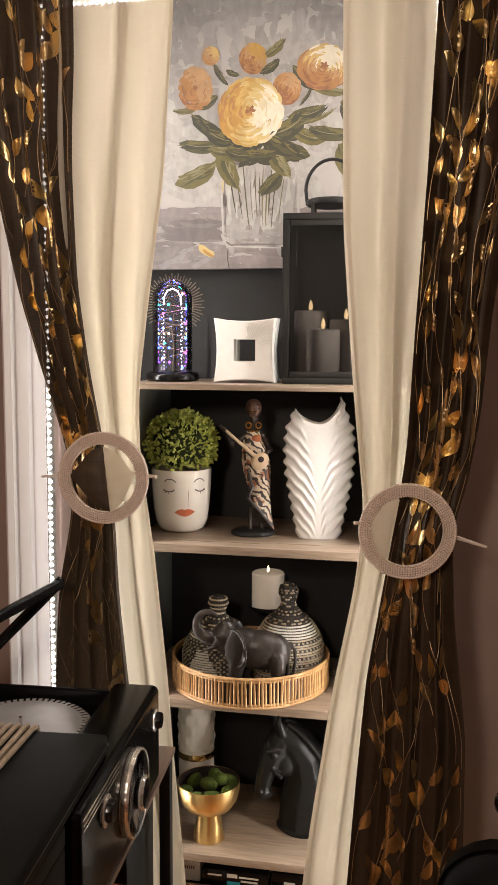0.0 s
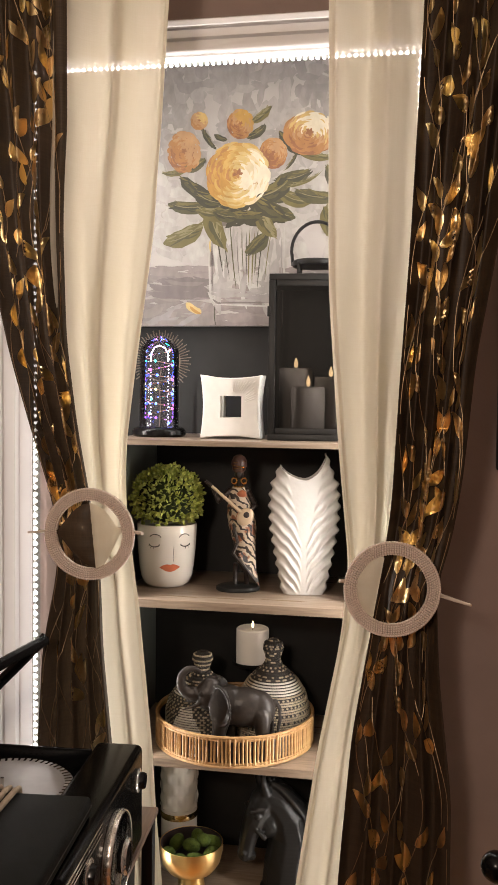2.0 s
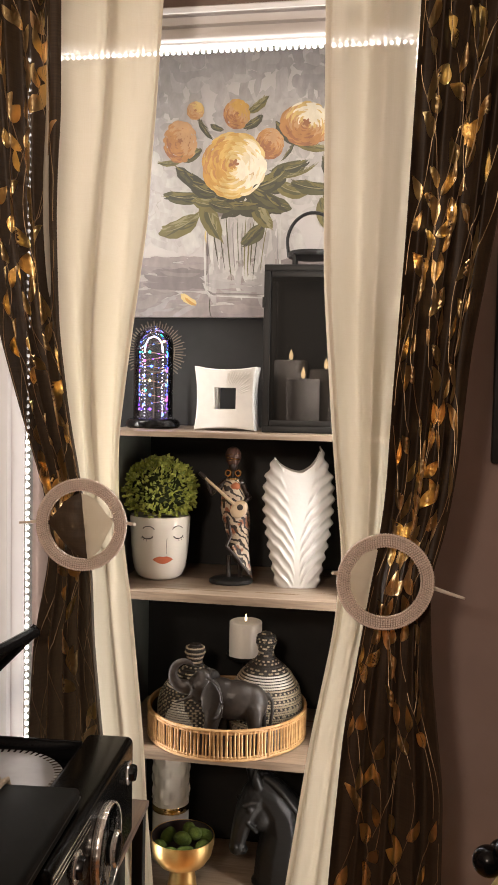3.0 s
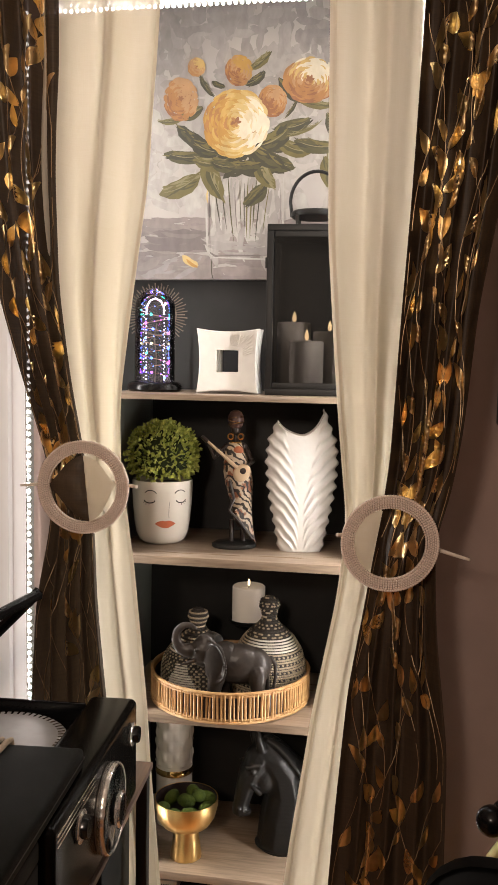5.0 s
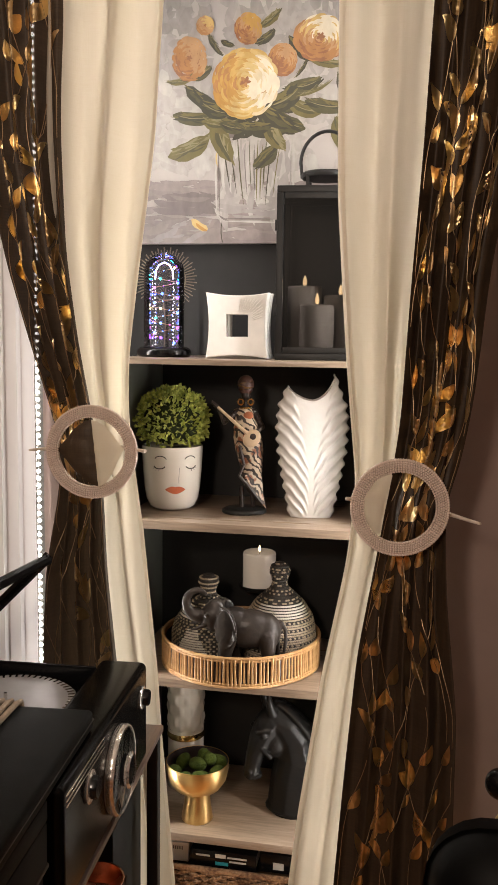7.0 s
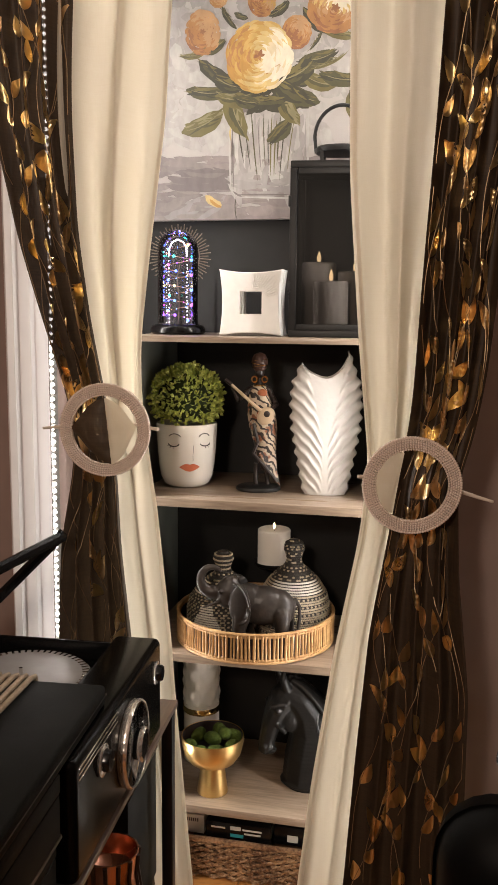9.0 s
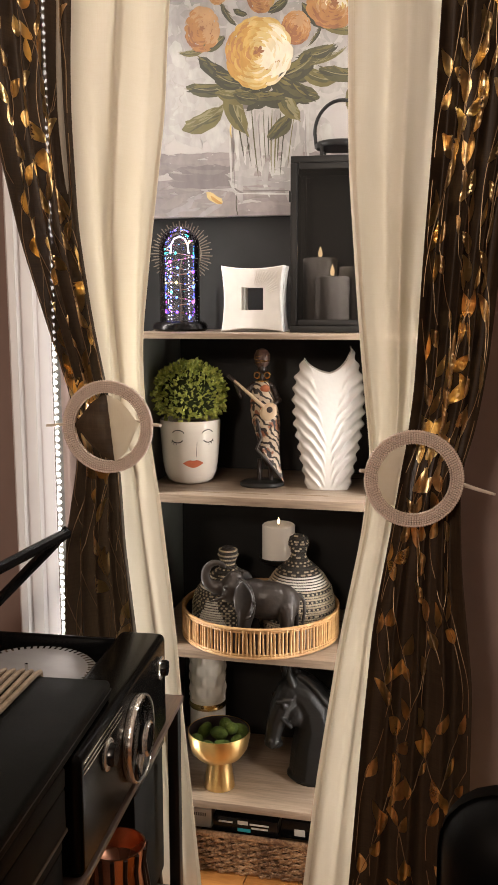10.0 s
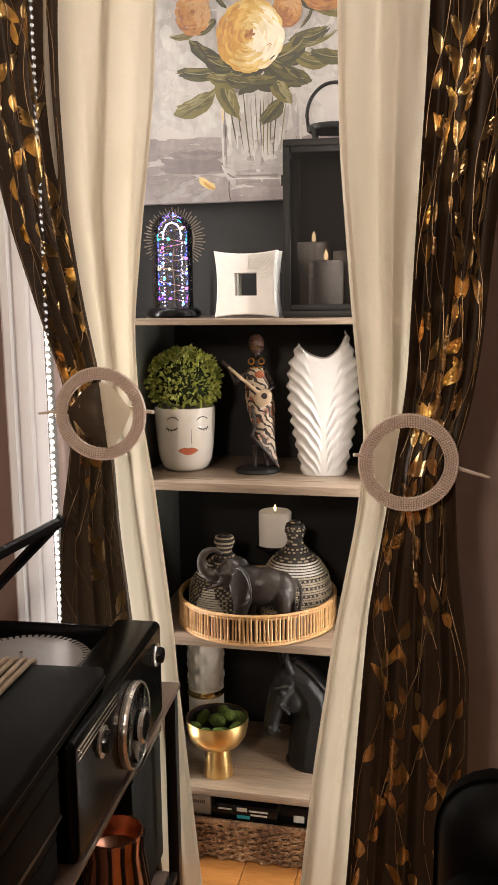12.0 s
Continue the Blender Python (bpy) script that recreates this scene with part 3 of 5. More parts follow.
def fused(ob, voxel, smooth=4):
    r = ob.modifiers.new("fuse", "REMESH")
    r.mode, r.voxel_size, r.use_smooth_shade = "VOXEL", voxel, True
    s = ob.modifiers.new("soften", "SMOOTH")
    s.factor, s.iterations = 0.5, smooth
    return ob


def bead_part(name, places, radius, material, parent, label):
    """Many small beads, each at its own pose, as one mesh."""
    ico = bmesh.new()
    bmesh.ops.create_icosphere(ico, subdivisions=1, radius=radius)
    ico.verts.index_update()
    base, tris = [v.co.copy() for v in ico.verts], [tuple(v.index for v in f.verts) for f in ico.faces]
    ico.free()
    verts, faces = [], []
    for m in places:
        k = len(verts)
        verts += [tuple(m @ v) for v in base]
        faces += [tuple(i + k for i in f) for f in tris]
    me = bpy.data.meshes.new(name)
    me.from_pydata(verts, [], faces)
    me.materials.append(material)
    for p in me.polygons:
        p.use_smooth = True
    ob = new(name, me)
    ob.parent = parent
    return tagged(ob, label, "", "", "stuff")


def capsule(a, b, ra, rb, bm, n=6):
    a, b = Vector(a), Vector(b)
    for i in range(n + 1):
        t = i / n
        blob(a.lerp(b, t), ra + (rb - ra) * t, bm, 2)


# ---- curtain rings ----
def curtain_ring(c, r, tilt, pin_from, pin_to, squash=1.0):
    t = thing("curtain_tieback", "round pearl-beaded curtain ring with a pale stick pin", "curtain tieback", c, tilt)
    band = bmesh.new()
    prof = [(-0.0105, 0.002), (0, -0.003), (0.0105, 0.002), (0.0105, 0.006), (-0.0105, 0.006)]
    n = 72
    rows = [[band.verts.new(((r + dr) * math.cos(2 * math.pi * k / n), dy, (r + dr) * squash * math.sin(2 * math.pi * k / n))) for dr, dy in prof] for k in range(n)]
    for k in range(n):
        a, b = rows[k], rows[(k + 1) % n]
        for i in range(len(prof)):
            band.faces.new((a[i], a[(i + 1) % 5], b[(i + 1) % 5], b[i]))
    part("band", band, M_PEARL, t)
    places = []
    for row in range(6):
        rr = r - 0.0098 + 0.0038 * row
        cnt = int(2 * math.pi * rr / 0.0042)
        for k in range(cnt):
            a = 2 * math.pi * (k + 0.5 * (row % 2)) / cnt
            at = Matrix.Translation((rr * math.cos(a), -0.0028 - (0.0016 if 0 < row < 5 else 0), rr * squash * math.sin(a)))
            places.append(at @ Matrix.Scale(1.35 if row == 5 else 1.0, 4))
    bead_part("beadwork", places, 0.0023, M_PEARL, t, "rows of small rosy pearl beads")
    part("pin", tube([Vector(pin_from).lerp(Vector(pin_to), s) + Vector((0, 0.075 * math.sin(math.pi * s) ** 1.3, 0)) for s in np.linspace(0, 1, 11)], [0.003, 0.0034, 0.0038, 0.004, 0.004, 0.004, 0.004, 0.0038, 0.0034, 0.003, 0.0022], 10), M_PIN, t, "pale wooden stick pin")


curtain_ring((-0.180, -0.268, 1.063), 0.0722, 3, (0.099, -0.006, 0.005), (-0.115, -0.004, 0.0), 1.0)
curtain_ring((0.362, -0.297, 0.996), 0.0695, 8, (-0.088, -0.008, 0.014), (0.128, -0.02, -0.02), 1.0)


# ---- painting ----
def painting():
    t = thing("painting", "canvas painting of yellow roses in a glass vase", "painting", (0.07, BACK - 0.03, 1.482))
    W, H = 0.37, 0.72
    part("canvas", box(-W, W, 0.0, 0.026, 0, H, 0.002), M_CANVAS, t, "soft grey-white painted canvas")
    pal = {k: mat("paint_" + k, c, 0.5, grain=0.42, scale=55, bump=0.6, stretch=(1.0, 1.0, 0.6), sharp=0.4) for k, c in dict(
        yellow=(0.5, 0.32, 0.085), gold=(0.42, 0.225, 0.05), pale=(0.57, 0.42, 0.17), cream=(0.7, 0.63, 0.48), orange=(0.36, 0.17, 0.055),
        rust=(0.26, 0.11, 0.045), peach=(0.42, 0.24, 0.11), honey=(0.45, 0.26, 0.06), straw=(0.54, 0.37, 0.13), ivory=(0.63, 0.52, 0.33), ash=(0.29, 0.27, 0.262), fog=(0.34, 0.317, 0.3), dove=(0.41, 0.387, 0.362), plum=(0.21, 0.178, 0.17), dusk=(0.26, 0.224, 0.212), olive=(0.14, 0.12, 0.04), green=(0.075, 0.07, 0.03), dark=(0.045, 0.042, 0.025),
        sage=(0.22, 0.195, 0.1), white=(0.45, 0.43, 0.4), grey=(0.31, 0.29, 0.275), mauve=(0.235, 0.2, 0.195), taupe=(0.165, 0.14, 0.135), mist=(0.37, 0.345, 0.325)).items()}
    keys = list(pal)
    rnd = random.Random(11)
    depth = [0.0]

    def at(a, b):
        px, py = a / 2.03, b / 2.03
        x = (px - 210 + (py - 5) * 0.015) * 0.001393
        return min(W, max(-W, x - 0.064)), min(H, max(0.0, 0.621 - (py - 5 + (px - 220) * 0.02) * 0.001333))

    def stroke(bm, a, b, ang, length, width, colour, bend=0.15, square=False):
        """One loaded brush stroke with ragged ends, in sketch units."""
        depth[0] += 0.0000014
        n = 7
        left, right = [], []
        for i in range(n):
            s = i / (n - 1) - 0.5
            h = width * 0.5 * (1 - (2 * abs(s)) ** (7 if square else 3)) * rnd.uniform(0.85, 1.1) + width * 0.06
            ca, sa = math.cos(ang), math.sin(ang)
            o = bend * length * (0.25 - s * s) * 2
            for lst, q in ((left, h + o), (right, -h + o)):
                lst.append((a + s * length * ca - q * sa, b + s * length * sa + q * ca))
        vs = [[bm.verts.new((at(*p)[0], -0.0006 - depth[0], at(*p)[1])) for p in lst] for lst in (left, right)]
        for i in range(n - 1):
            f = bm.faces.new((vs[0][i], vs[0][i + 1], vs[1][i + 1], vs[1][i]))
            f.material_index = keys.index(colour)

    def wash(name, strokes, label=""):
        bm = bmesh.new()
        for s in strokes:
            stroke(bm, *s, square=name == "background_paint")
        ob = tagged(part(name, bm, [pal[k] for k in keys], t, label, smooth=False), '', '', '', 'stuff')
        return ob

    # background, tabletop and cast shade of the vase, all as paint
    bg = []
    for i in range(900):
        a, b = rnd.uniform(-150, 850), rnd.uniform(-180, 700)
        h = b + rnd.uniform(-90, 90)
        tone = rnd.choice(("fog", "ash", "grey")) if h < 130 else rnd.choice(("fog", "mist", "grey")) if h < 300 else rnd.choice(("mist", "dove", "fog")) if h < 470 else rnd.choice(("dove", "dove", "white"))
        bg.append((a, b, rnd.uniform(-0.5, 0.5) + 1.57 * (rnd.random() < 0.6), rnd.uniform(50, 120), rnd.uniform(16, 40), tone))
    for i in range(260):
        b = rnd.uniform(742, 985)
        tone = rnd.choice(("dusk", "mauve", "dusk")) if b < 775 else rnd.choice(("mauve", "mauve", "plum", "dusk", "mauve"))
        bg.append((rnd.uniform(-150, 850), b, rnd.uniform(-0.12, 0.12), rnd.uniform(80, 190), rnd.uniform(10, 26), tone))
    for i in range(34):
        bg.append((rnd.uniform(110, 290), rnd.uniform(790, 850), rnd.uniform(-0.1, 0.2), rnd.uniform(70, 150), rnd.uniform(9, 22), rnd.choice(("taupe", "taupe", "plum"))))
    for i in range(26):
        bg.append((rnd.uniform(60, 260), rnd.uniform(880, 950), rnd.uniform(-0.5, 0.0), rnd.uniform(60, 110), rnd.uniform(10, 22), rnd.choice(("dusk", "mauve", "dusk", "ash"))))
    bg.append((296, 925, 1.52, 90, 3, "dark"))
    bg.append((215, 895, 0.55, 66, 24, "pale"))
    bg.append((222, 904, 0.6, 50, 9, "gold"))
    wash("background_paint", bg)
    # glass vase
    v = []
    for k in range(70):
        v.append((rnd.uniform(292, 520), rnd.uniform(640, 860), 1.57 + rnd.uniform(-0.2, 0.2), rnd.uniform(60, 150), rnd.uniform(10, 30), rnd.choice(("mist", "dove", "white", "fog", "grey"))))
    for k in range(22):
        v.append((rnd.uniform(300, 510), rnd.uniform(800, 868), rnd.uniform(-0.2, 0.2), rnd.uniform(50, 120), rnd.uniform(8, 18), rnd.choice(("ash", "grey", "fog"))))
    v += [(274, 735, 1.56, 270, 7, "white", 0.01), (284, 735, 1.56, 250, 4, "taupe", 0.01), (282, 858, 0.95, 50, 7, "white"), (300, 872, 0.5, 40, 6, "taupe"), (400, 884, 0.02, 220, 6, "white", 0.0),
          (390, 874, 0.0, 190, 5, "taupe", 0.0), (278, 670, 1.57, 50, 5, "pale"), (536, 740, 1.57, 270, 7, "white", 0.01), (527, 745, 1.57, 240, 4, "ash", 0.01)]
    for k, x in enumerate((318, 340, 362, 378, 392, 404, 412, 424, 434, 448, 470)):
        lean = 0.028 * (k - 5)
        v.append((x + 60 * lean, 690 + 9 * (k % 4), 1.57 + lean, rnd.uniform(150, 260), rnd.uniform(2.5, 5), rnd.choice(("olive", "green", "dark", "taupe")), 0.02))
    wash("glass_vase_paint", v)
    lv = []

    def leaf(a, b, ang, length, width, tones):
        ca, sa = math.cos(ang), math.sin(ang)
        lv.append((a, b, ang, length, width * 0.9, tones[0]))
        for k in range(24):
            s, q = rnd.uniform(-0.38, 0.38), rnd.uniform(-0.3, 0.3)
            room = 1 - 3 * s * s
            lv.append((a + s * length * ca - q * width * room * sa, b + s * length * sa + q * width * room * ca, ang + rnd.uniform(-0.3, 0.3), length * rnd.uniform(0.25, 0.5),
                       width * rnd.uniform(0.06, 0.18), tones[1] if q > 0.05 else tones[2] if rnd.random() < 0.55 else tones[0]))
        if rnd.random() < 0.6:
            lv.append((a, b, ang, length * 0.8, width * 0.05, "sage"))

    T1, T2, T3 = ("olive", "green", "sage"), ("green", "dark", "olive"), ("dark", "green", "olive")
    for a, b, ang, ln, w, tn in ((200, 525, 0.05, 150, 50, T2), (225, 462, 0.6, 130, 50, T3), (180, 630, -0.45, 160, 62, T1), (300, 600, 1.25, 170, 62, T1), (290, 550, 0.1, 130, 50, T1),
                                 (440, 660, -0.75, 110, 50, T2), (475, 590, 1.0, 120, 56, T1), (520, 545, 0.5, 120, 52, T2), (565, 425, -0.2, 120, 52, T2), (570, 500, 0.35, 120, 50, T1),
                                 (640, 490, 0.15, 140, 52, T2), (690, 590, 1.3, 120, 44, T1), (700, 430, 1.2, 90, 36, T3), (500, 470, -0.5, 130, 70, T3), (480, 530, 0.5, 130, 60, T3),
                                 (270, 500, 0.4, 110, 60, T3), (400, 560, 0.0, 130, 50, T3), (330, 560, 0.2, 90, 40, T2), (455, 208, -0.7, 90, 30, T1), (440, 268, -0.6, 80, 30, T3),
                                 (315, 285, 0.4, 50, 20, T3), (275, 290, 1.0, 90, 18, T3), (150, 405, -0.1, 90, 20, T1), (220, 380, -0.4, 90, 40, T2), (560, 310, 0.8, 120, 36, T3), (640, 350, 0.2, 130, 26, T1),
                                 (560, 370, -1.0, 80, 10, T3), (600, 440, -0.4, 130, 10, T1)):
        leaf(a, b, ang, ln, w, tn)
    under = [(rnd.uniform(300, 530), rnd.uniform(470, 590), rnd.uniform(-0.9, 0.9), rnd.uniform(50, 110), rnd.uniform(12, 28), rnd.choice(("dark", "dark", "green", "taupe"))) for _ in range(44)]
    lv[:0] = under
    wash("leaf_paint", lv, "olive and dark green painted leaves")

    def rose(name, a, b, r, tones, light, squash=1.0, label=""):
        st = [(a + r * 0.35 * math.cos(k), b + r * 0.35 * squash * math.sin(k), k + 1.57, r * 1.25, r * 0.75, tones[k % 2]) for k in range(7)]
        for ring in range(15):
            rr = r * (1 - ring / 15.5)
            cnt = max(6, int(26 - 1.3 * ring))
            for k in range(cnt):
                an = 2 * math.pi * k / cnt + ring * 0.7 + rnd.uniform(-0.2, 0.2)
                q = 0.8 * math.cos(an - light) + rnd.uniform(-0.38, 0.38) + 0.03 * ring
                step = min(len(tones) - 1, max(0, int((q + 0.95) / 1.9 * len(tones))))
                st.append((a + rr * 0.88 * math.cos(an), b + rr * 0.88 * squash * math.sin(an), an + 1.57 + rnd.uniform(-0.2, 0.2), r * rnd.uniform(0.3, 0.6) * (1 - 0.04 * ring),
                           r * rnd.uniform(0.06, 0.15), tones[step], -0.16))
        for k in range(5):
            an = k * 1.3
            st.append((a + r * 0.07 * math.cos(an), b - r * 0.05 + r * 0.07 * math.sin(an), an, r * 0.2, r * 0.09, tones[0] if k % 2 else "rust"))
        wash(name, st, label)

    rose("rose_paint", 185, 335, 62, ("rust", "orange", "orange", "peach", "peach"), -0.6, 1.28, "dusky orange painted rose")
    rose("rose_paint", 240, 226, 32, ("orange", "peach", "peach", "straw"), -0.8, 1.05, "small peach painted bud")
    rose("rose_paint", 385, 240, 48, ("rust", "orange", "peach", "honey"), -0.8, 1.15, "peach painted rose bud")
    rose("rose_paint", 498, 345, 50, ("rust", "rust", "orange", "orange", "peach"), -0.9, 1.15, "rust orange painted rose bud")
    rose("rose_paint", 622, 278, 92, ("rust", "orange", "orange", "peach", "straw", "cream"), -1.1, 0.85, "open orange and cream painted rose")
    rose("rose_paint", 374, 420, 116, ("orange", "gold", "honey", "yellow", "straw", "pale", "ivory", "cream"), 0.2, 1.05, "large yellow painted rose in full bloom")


painting()


# ---- top shelf ----
S1, S2, S3, S4 = SHELVES


def glass_dome():
    t = thing("light_dome", "glass dome with coloured fairy lights on a black base", "decorative light", (-0.171, 0.15, S1 + 0.0005))
    part("base", lathe([(0, 0), (0.056, 0), (0.06, 0.004), (0.06, 0.012), (0.056, 0.018), (0.05, 0.021), (0, 0.021)], 48), M_GLOSSBLK, t, "glossy black base")
    r, h = 0.044, 0.182
    prof = [(r, 0.021), (r, h)] + [(r * math.cos(a), h + r * math.sin(a)) for a in np.linspace(0.1, 1.5707, 9)]
    g = part("dome", lathe(prof, 48), M_GLASS, t, "clear glass dome")
    g.visible_shadow = False
    arch = [(-0.0205, 0, 0.168), (-0.019, 0, 0.186), (-0.012, 0, 0.199), (0, 0, 0.204), (0.012, 0, 0.199), (0.019, 0, 0.186), (0.0205, 0, 0.168)]
    part("lit_arch", tube(arch, 0.0018, 8), FAIRY[3], t, "glowing white arch")
    rnd = random.Random(5)
    for sx in (-1, 1):
        bm = bmesh.new()
        for k in range(18):
            blob((sx * 0.0205 + rnd.uniform(-0.001, 0.001), 0, 0.026 + 0.0078 * k), 0.0016, bm, 1)
        part("bulb_string", bm, FAIRY[3], t, "string of pale bulbs")
    wire = [(0.03 * math.cos(k * 0.35) * (1 - 0.25 * (k % 5 == 0)), 0.03 * math.sin(k * 0.35), 0.03 + 0.0018 * k) for k in range(96)]
    part("wire", tube(wire, 0.0006, 5), M_COPPER, t)
    part("stem", tube([(0, 0, 0.02), (0.003, 0.002, 0.07), (-0.002, 0, 0.12), (0.004, 0, 0.15)], 0.0012, 6), M_STICK, t)
    cols = [bmesh.new() for _ in FAIRY]
    for k in range(0, 96, 2):
        blob(wire[k], 0.0014 if k % 3 else 0.0034, cols[(0, 4, 0, 1, 0, 2, 0, 5)[(k // 6) % 8] if k % 3 == 0 else rnd.choice((0, 4, 0, 1))], 1)
    for bm, m in zip(cols, FAIRY):
        tagged(part("fairy_bulbs", bm, m, t), "tiny coloured bulbs", "", "", "stuff")


def sunburst():
    t = thing("sunburst_ornament", "round bronze sunburst ornament with thin rays", "ornament", (-0.192, 0.235, S1 + 0.0005))
    part("hoop", tube([(0.046 * math.cos(a), 0, 0.172 + 0.046 * math.sin(a)) for a in np.linspace(0, 2 * math.pi, 40)[:-1]], 0.0016, 6, None, True), M_STICK, t)
    for k in range(46):
        a = radians(-48 + 276 * k / 45)
        ln = 0.073 if k % 2 else 0.067
        part("ray", tube([(0.046 * math.cos(a), 0, 0.172 + 0.046 * math.sin(a)), (ln * math.cos(a), -0.002, 0.172 + ln * math.sin(a))], [0.0011, 0.0014], 5), M_STICK, t)
    part("stand", box(-0.03, 0.03, -0.012, 0.03, 0, 0.01, 0.002), M_BLKMETAL, t)
    part("post", tube([(0, 0.004, 0.01), (0, 0.004, 0.126)], 0.003, 8), M_BLKMETAL, t)


def square_frame(at, turn):
    t = thing("square_ornament", "white square ornament with curved sides and square hole", "ornament", at, turn, "white square ornaments")
    n, hw, hh, hole = 12, 0.067, 0.069, 0.0235
    bm = bmesh.new()

    def outer(s):
        side, f = int(s) % 4, s - int(s)
        c = 2 * f - 1
        p = 0.0065 * (1 - c * c)
        return ((-hw + 2 * hw * f, hh - p), (hw - p, hh - 2 * hh * f), (hw - 2 * hw * f, -hh + p), (-hw + p, -hh + 2 * hh * f))[side]

    def inner(s):
        side, f = int(s) % 4, s - int(s)
        h = hole
        return ((-h + 2 * h * f, h), (h, h - 2 * h * f), (h - 2 * h * f, -h), (-h, -h + 2 * h * f))[side]

    tot = 4 * n
    loops = []
    for fn, y, k in ((inner, -0.012, 1), (outer, -0.014, 0.965), (outer, -0.012, 1), (outer, 0.016, 1), (outer, 0.018, 0.97), (inner, 0.016, 1)):
        loops.append([bm.verts.new((fn(i / n)[0] * k, y, fn(i / n)[1] * k + hh)) for i in range(tot)])
    for a, b in zip(loops, loops[1:] + loops[:1]):
        for i in range(tot):
            bm.faces.new((a[i], a[(i + 1) % tot], b[(i + 1) % tot], b[i]))
    part("frame", bm, M_MATTWHITE, t)
    for k in range(13):
        a = radians(20 + 5.2 * k)
        c, s = math.cos(a), math.sin(a)
        r0, r1 = min(0.031 / c, 0.031 / s), min(0.054 / c, 0.056 / s)
        part("groove", tube([(r0 * c, -0.0135, hh + r0 * s), (r1 * c, -0.0137, hh + r1 * s)], [0.0008, 0.0014], 5), M_MATTWHITE, t)


def lantern():
    t = thing("lantern", "tall black metal candle lantern with mesh sides", "lantern", (0.177, 0.165, S1 + 0.0005), 4)
    w, h, p = 0.094, 0.35, 0.007
    part("base", box(-w, w, -w, w, 0, 0.014, 0.002), M_BLKMETAL, t)
    for sx in (-1, 1):
        for sy in (-1, 1):
            part("post", box(sx * w - (p * 2 if sx > 0 else 0), sx * w + (p * 2 if sx < 0 else 0), sy * w - (p * 2 if sy > 0 else 0), sy * w + (p * 2 if sy < 0 else 0), 0.014, h - 0.014, 0.001), M_BLKMETAL, t)
    part("roof", box(-w, w, -w, w, h - 0.014, h, 0.002), M_BLKMETAL, t)
    part("front_rail", box(-w + 0.016, w - 0.016, -w, -w + 0.008, 0.014, 0.026, 0.001), M_BLKMETAL, t)
    part("front_rail", box(-w + 0.016, w - 0.016, -w, -w + 0.008, h - 0.026, h - 0.014, 0.001), M_BLKMETAL, t)
    part("back_plate", box(-w + 0.016, w - 0.016, w - 0.006, w - 0.003, 0.014, h - 0.014), M_BLKMETAL, t)
    for m in (pose(0, -w + 0.0012, 0), pose(-w + 0.004, 0, 0, 0, 0, 90), pose(w - 0.004, 0, 0, 0, 0, 90)):
        bm = box(-w + 0.016, w - 0.016, -0.0008, 0.0008, 0.02, h - 0.02)
        bmesh.ops.transform(bm, matrix=m, verts=bm.verts)
        pn = part("pane", bm, M_SMOKE, t, "fine black mesh pane")
        pn.visible_shadow = False
    part("hinge", box(-w - 0.003, -w + 0.003, -w - 0.003, -w + 0.002, 0.09, 0.112, 0.001), M_BLKMETAL, t)
    part("hinge", box(-w - 0.003, -w + 0.003, -w - 0.003, -w + 0.002, 0.26, 0.282, 0.001), M_BLKMETAL, t)
    for sx in (-1, 1):
        part("chimney_post", box(sx * 0.036 - 0.004, sx * 0.036 + 0.004, -0.038, -0.03, h, h + 0.032, 0.001), M_BLKMETAL, t)
        part("chimney_post", box(sx * 0.036 - 0.004, sx * 0.036 + 0.004, 0.03, 0.038, h, h + 0.032, 0.001), M_BLKMETAL, t)
    part("chimney_cap", lathe([(0, 0), (0.05, 0), (0.052, 0.003), (0.052, 0.01), (0.049, 0.013), (0, 0.014)], 40, None, pose(0, 0, h + 0.026)), M_BLKMETAL, t)
    pts = [(-0.052, 0, h + 0.03)] + [(-0.056 * math.cos(a), 0, h + 0.062 + 0.062 * math.sin(a)) for a in np.linspace(0, math.pi, 20)] + [(0.052, 0, h + 0.03)]
    hm = tube(pts, 0.0038, 8)
    bmesh.ops.transform(hm, matrix=pose(0, 0, 0, 0, 0, -12), verts=hm.verts)
    part("handle", hm, M_BLKMETAL, t, "round black carrying handle")


def pillar_candle(at, r, h, material, label, size=1.0):
    t = thing("pillar_candle", label, "candle", at)
    wax = part("wax", lathe([(0, 0), (r - 0.002, 0), (r, 0.003), (r, h - 0.003), (r - 0.003, h), (r - 0.008, h - 0.001), (r - 0.014, h - 0.005), (0, h - 0.006)], 40), material, t)
    part("wick", tube([(0, 0, h - 0.006), (0.0005, 0, h + 0.003)], 0.0008, 5), M_INK, wax)
    part("flame", lathe([(f * size, h - 0.002 + g * size) for f, g in ((0, 0), (0.0036, 0.005), (0.005, 0.01), (0.0042, 0.016), (0.0018, 0.023), (0, 0.027))], 14), M_FLAME, wax, "flickering warm flame")


glass_dome()
sunburst()
square_frame((0.004, 0.105, S1 + 0.0005), 2)
square_frame((0.003, 0.15, S1 + 0.0005), 2)
lantern()
pillar_candle((0.132, 0.2, S1 + 0.015), 0.037, 0.142, M_GREYWAX, "tall grey pillar candle inside the lantern")
pillar_candle((0.169, 0.122, S1 + 0.015), 0.036, 0.1, M_GREYWAX, "short grey pillar candle inside the lantern")
pillar_candle((0.212, 0.185, S1 + 0.015), 0.036, 0.122, M_GREYWAX, "middling grey pillar candle inside the lantern")


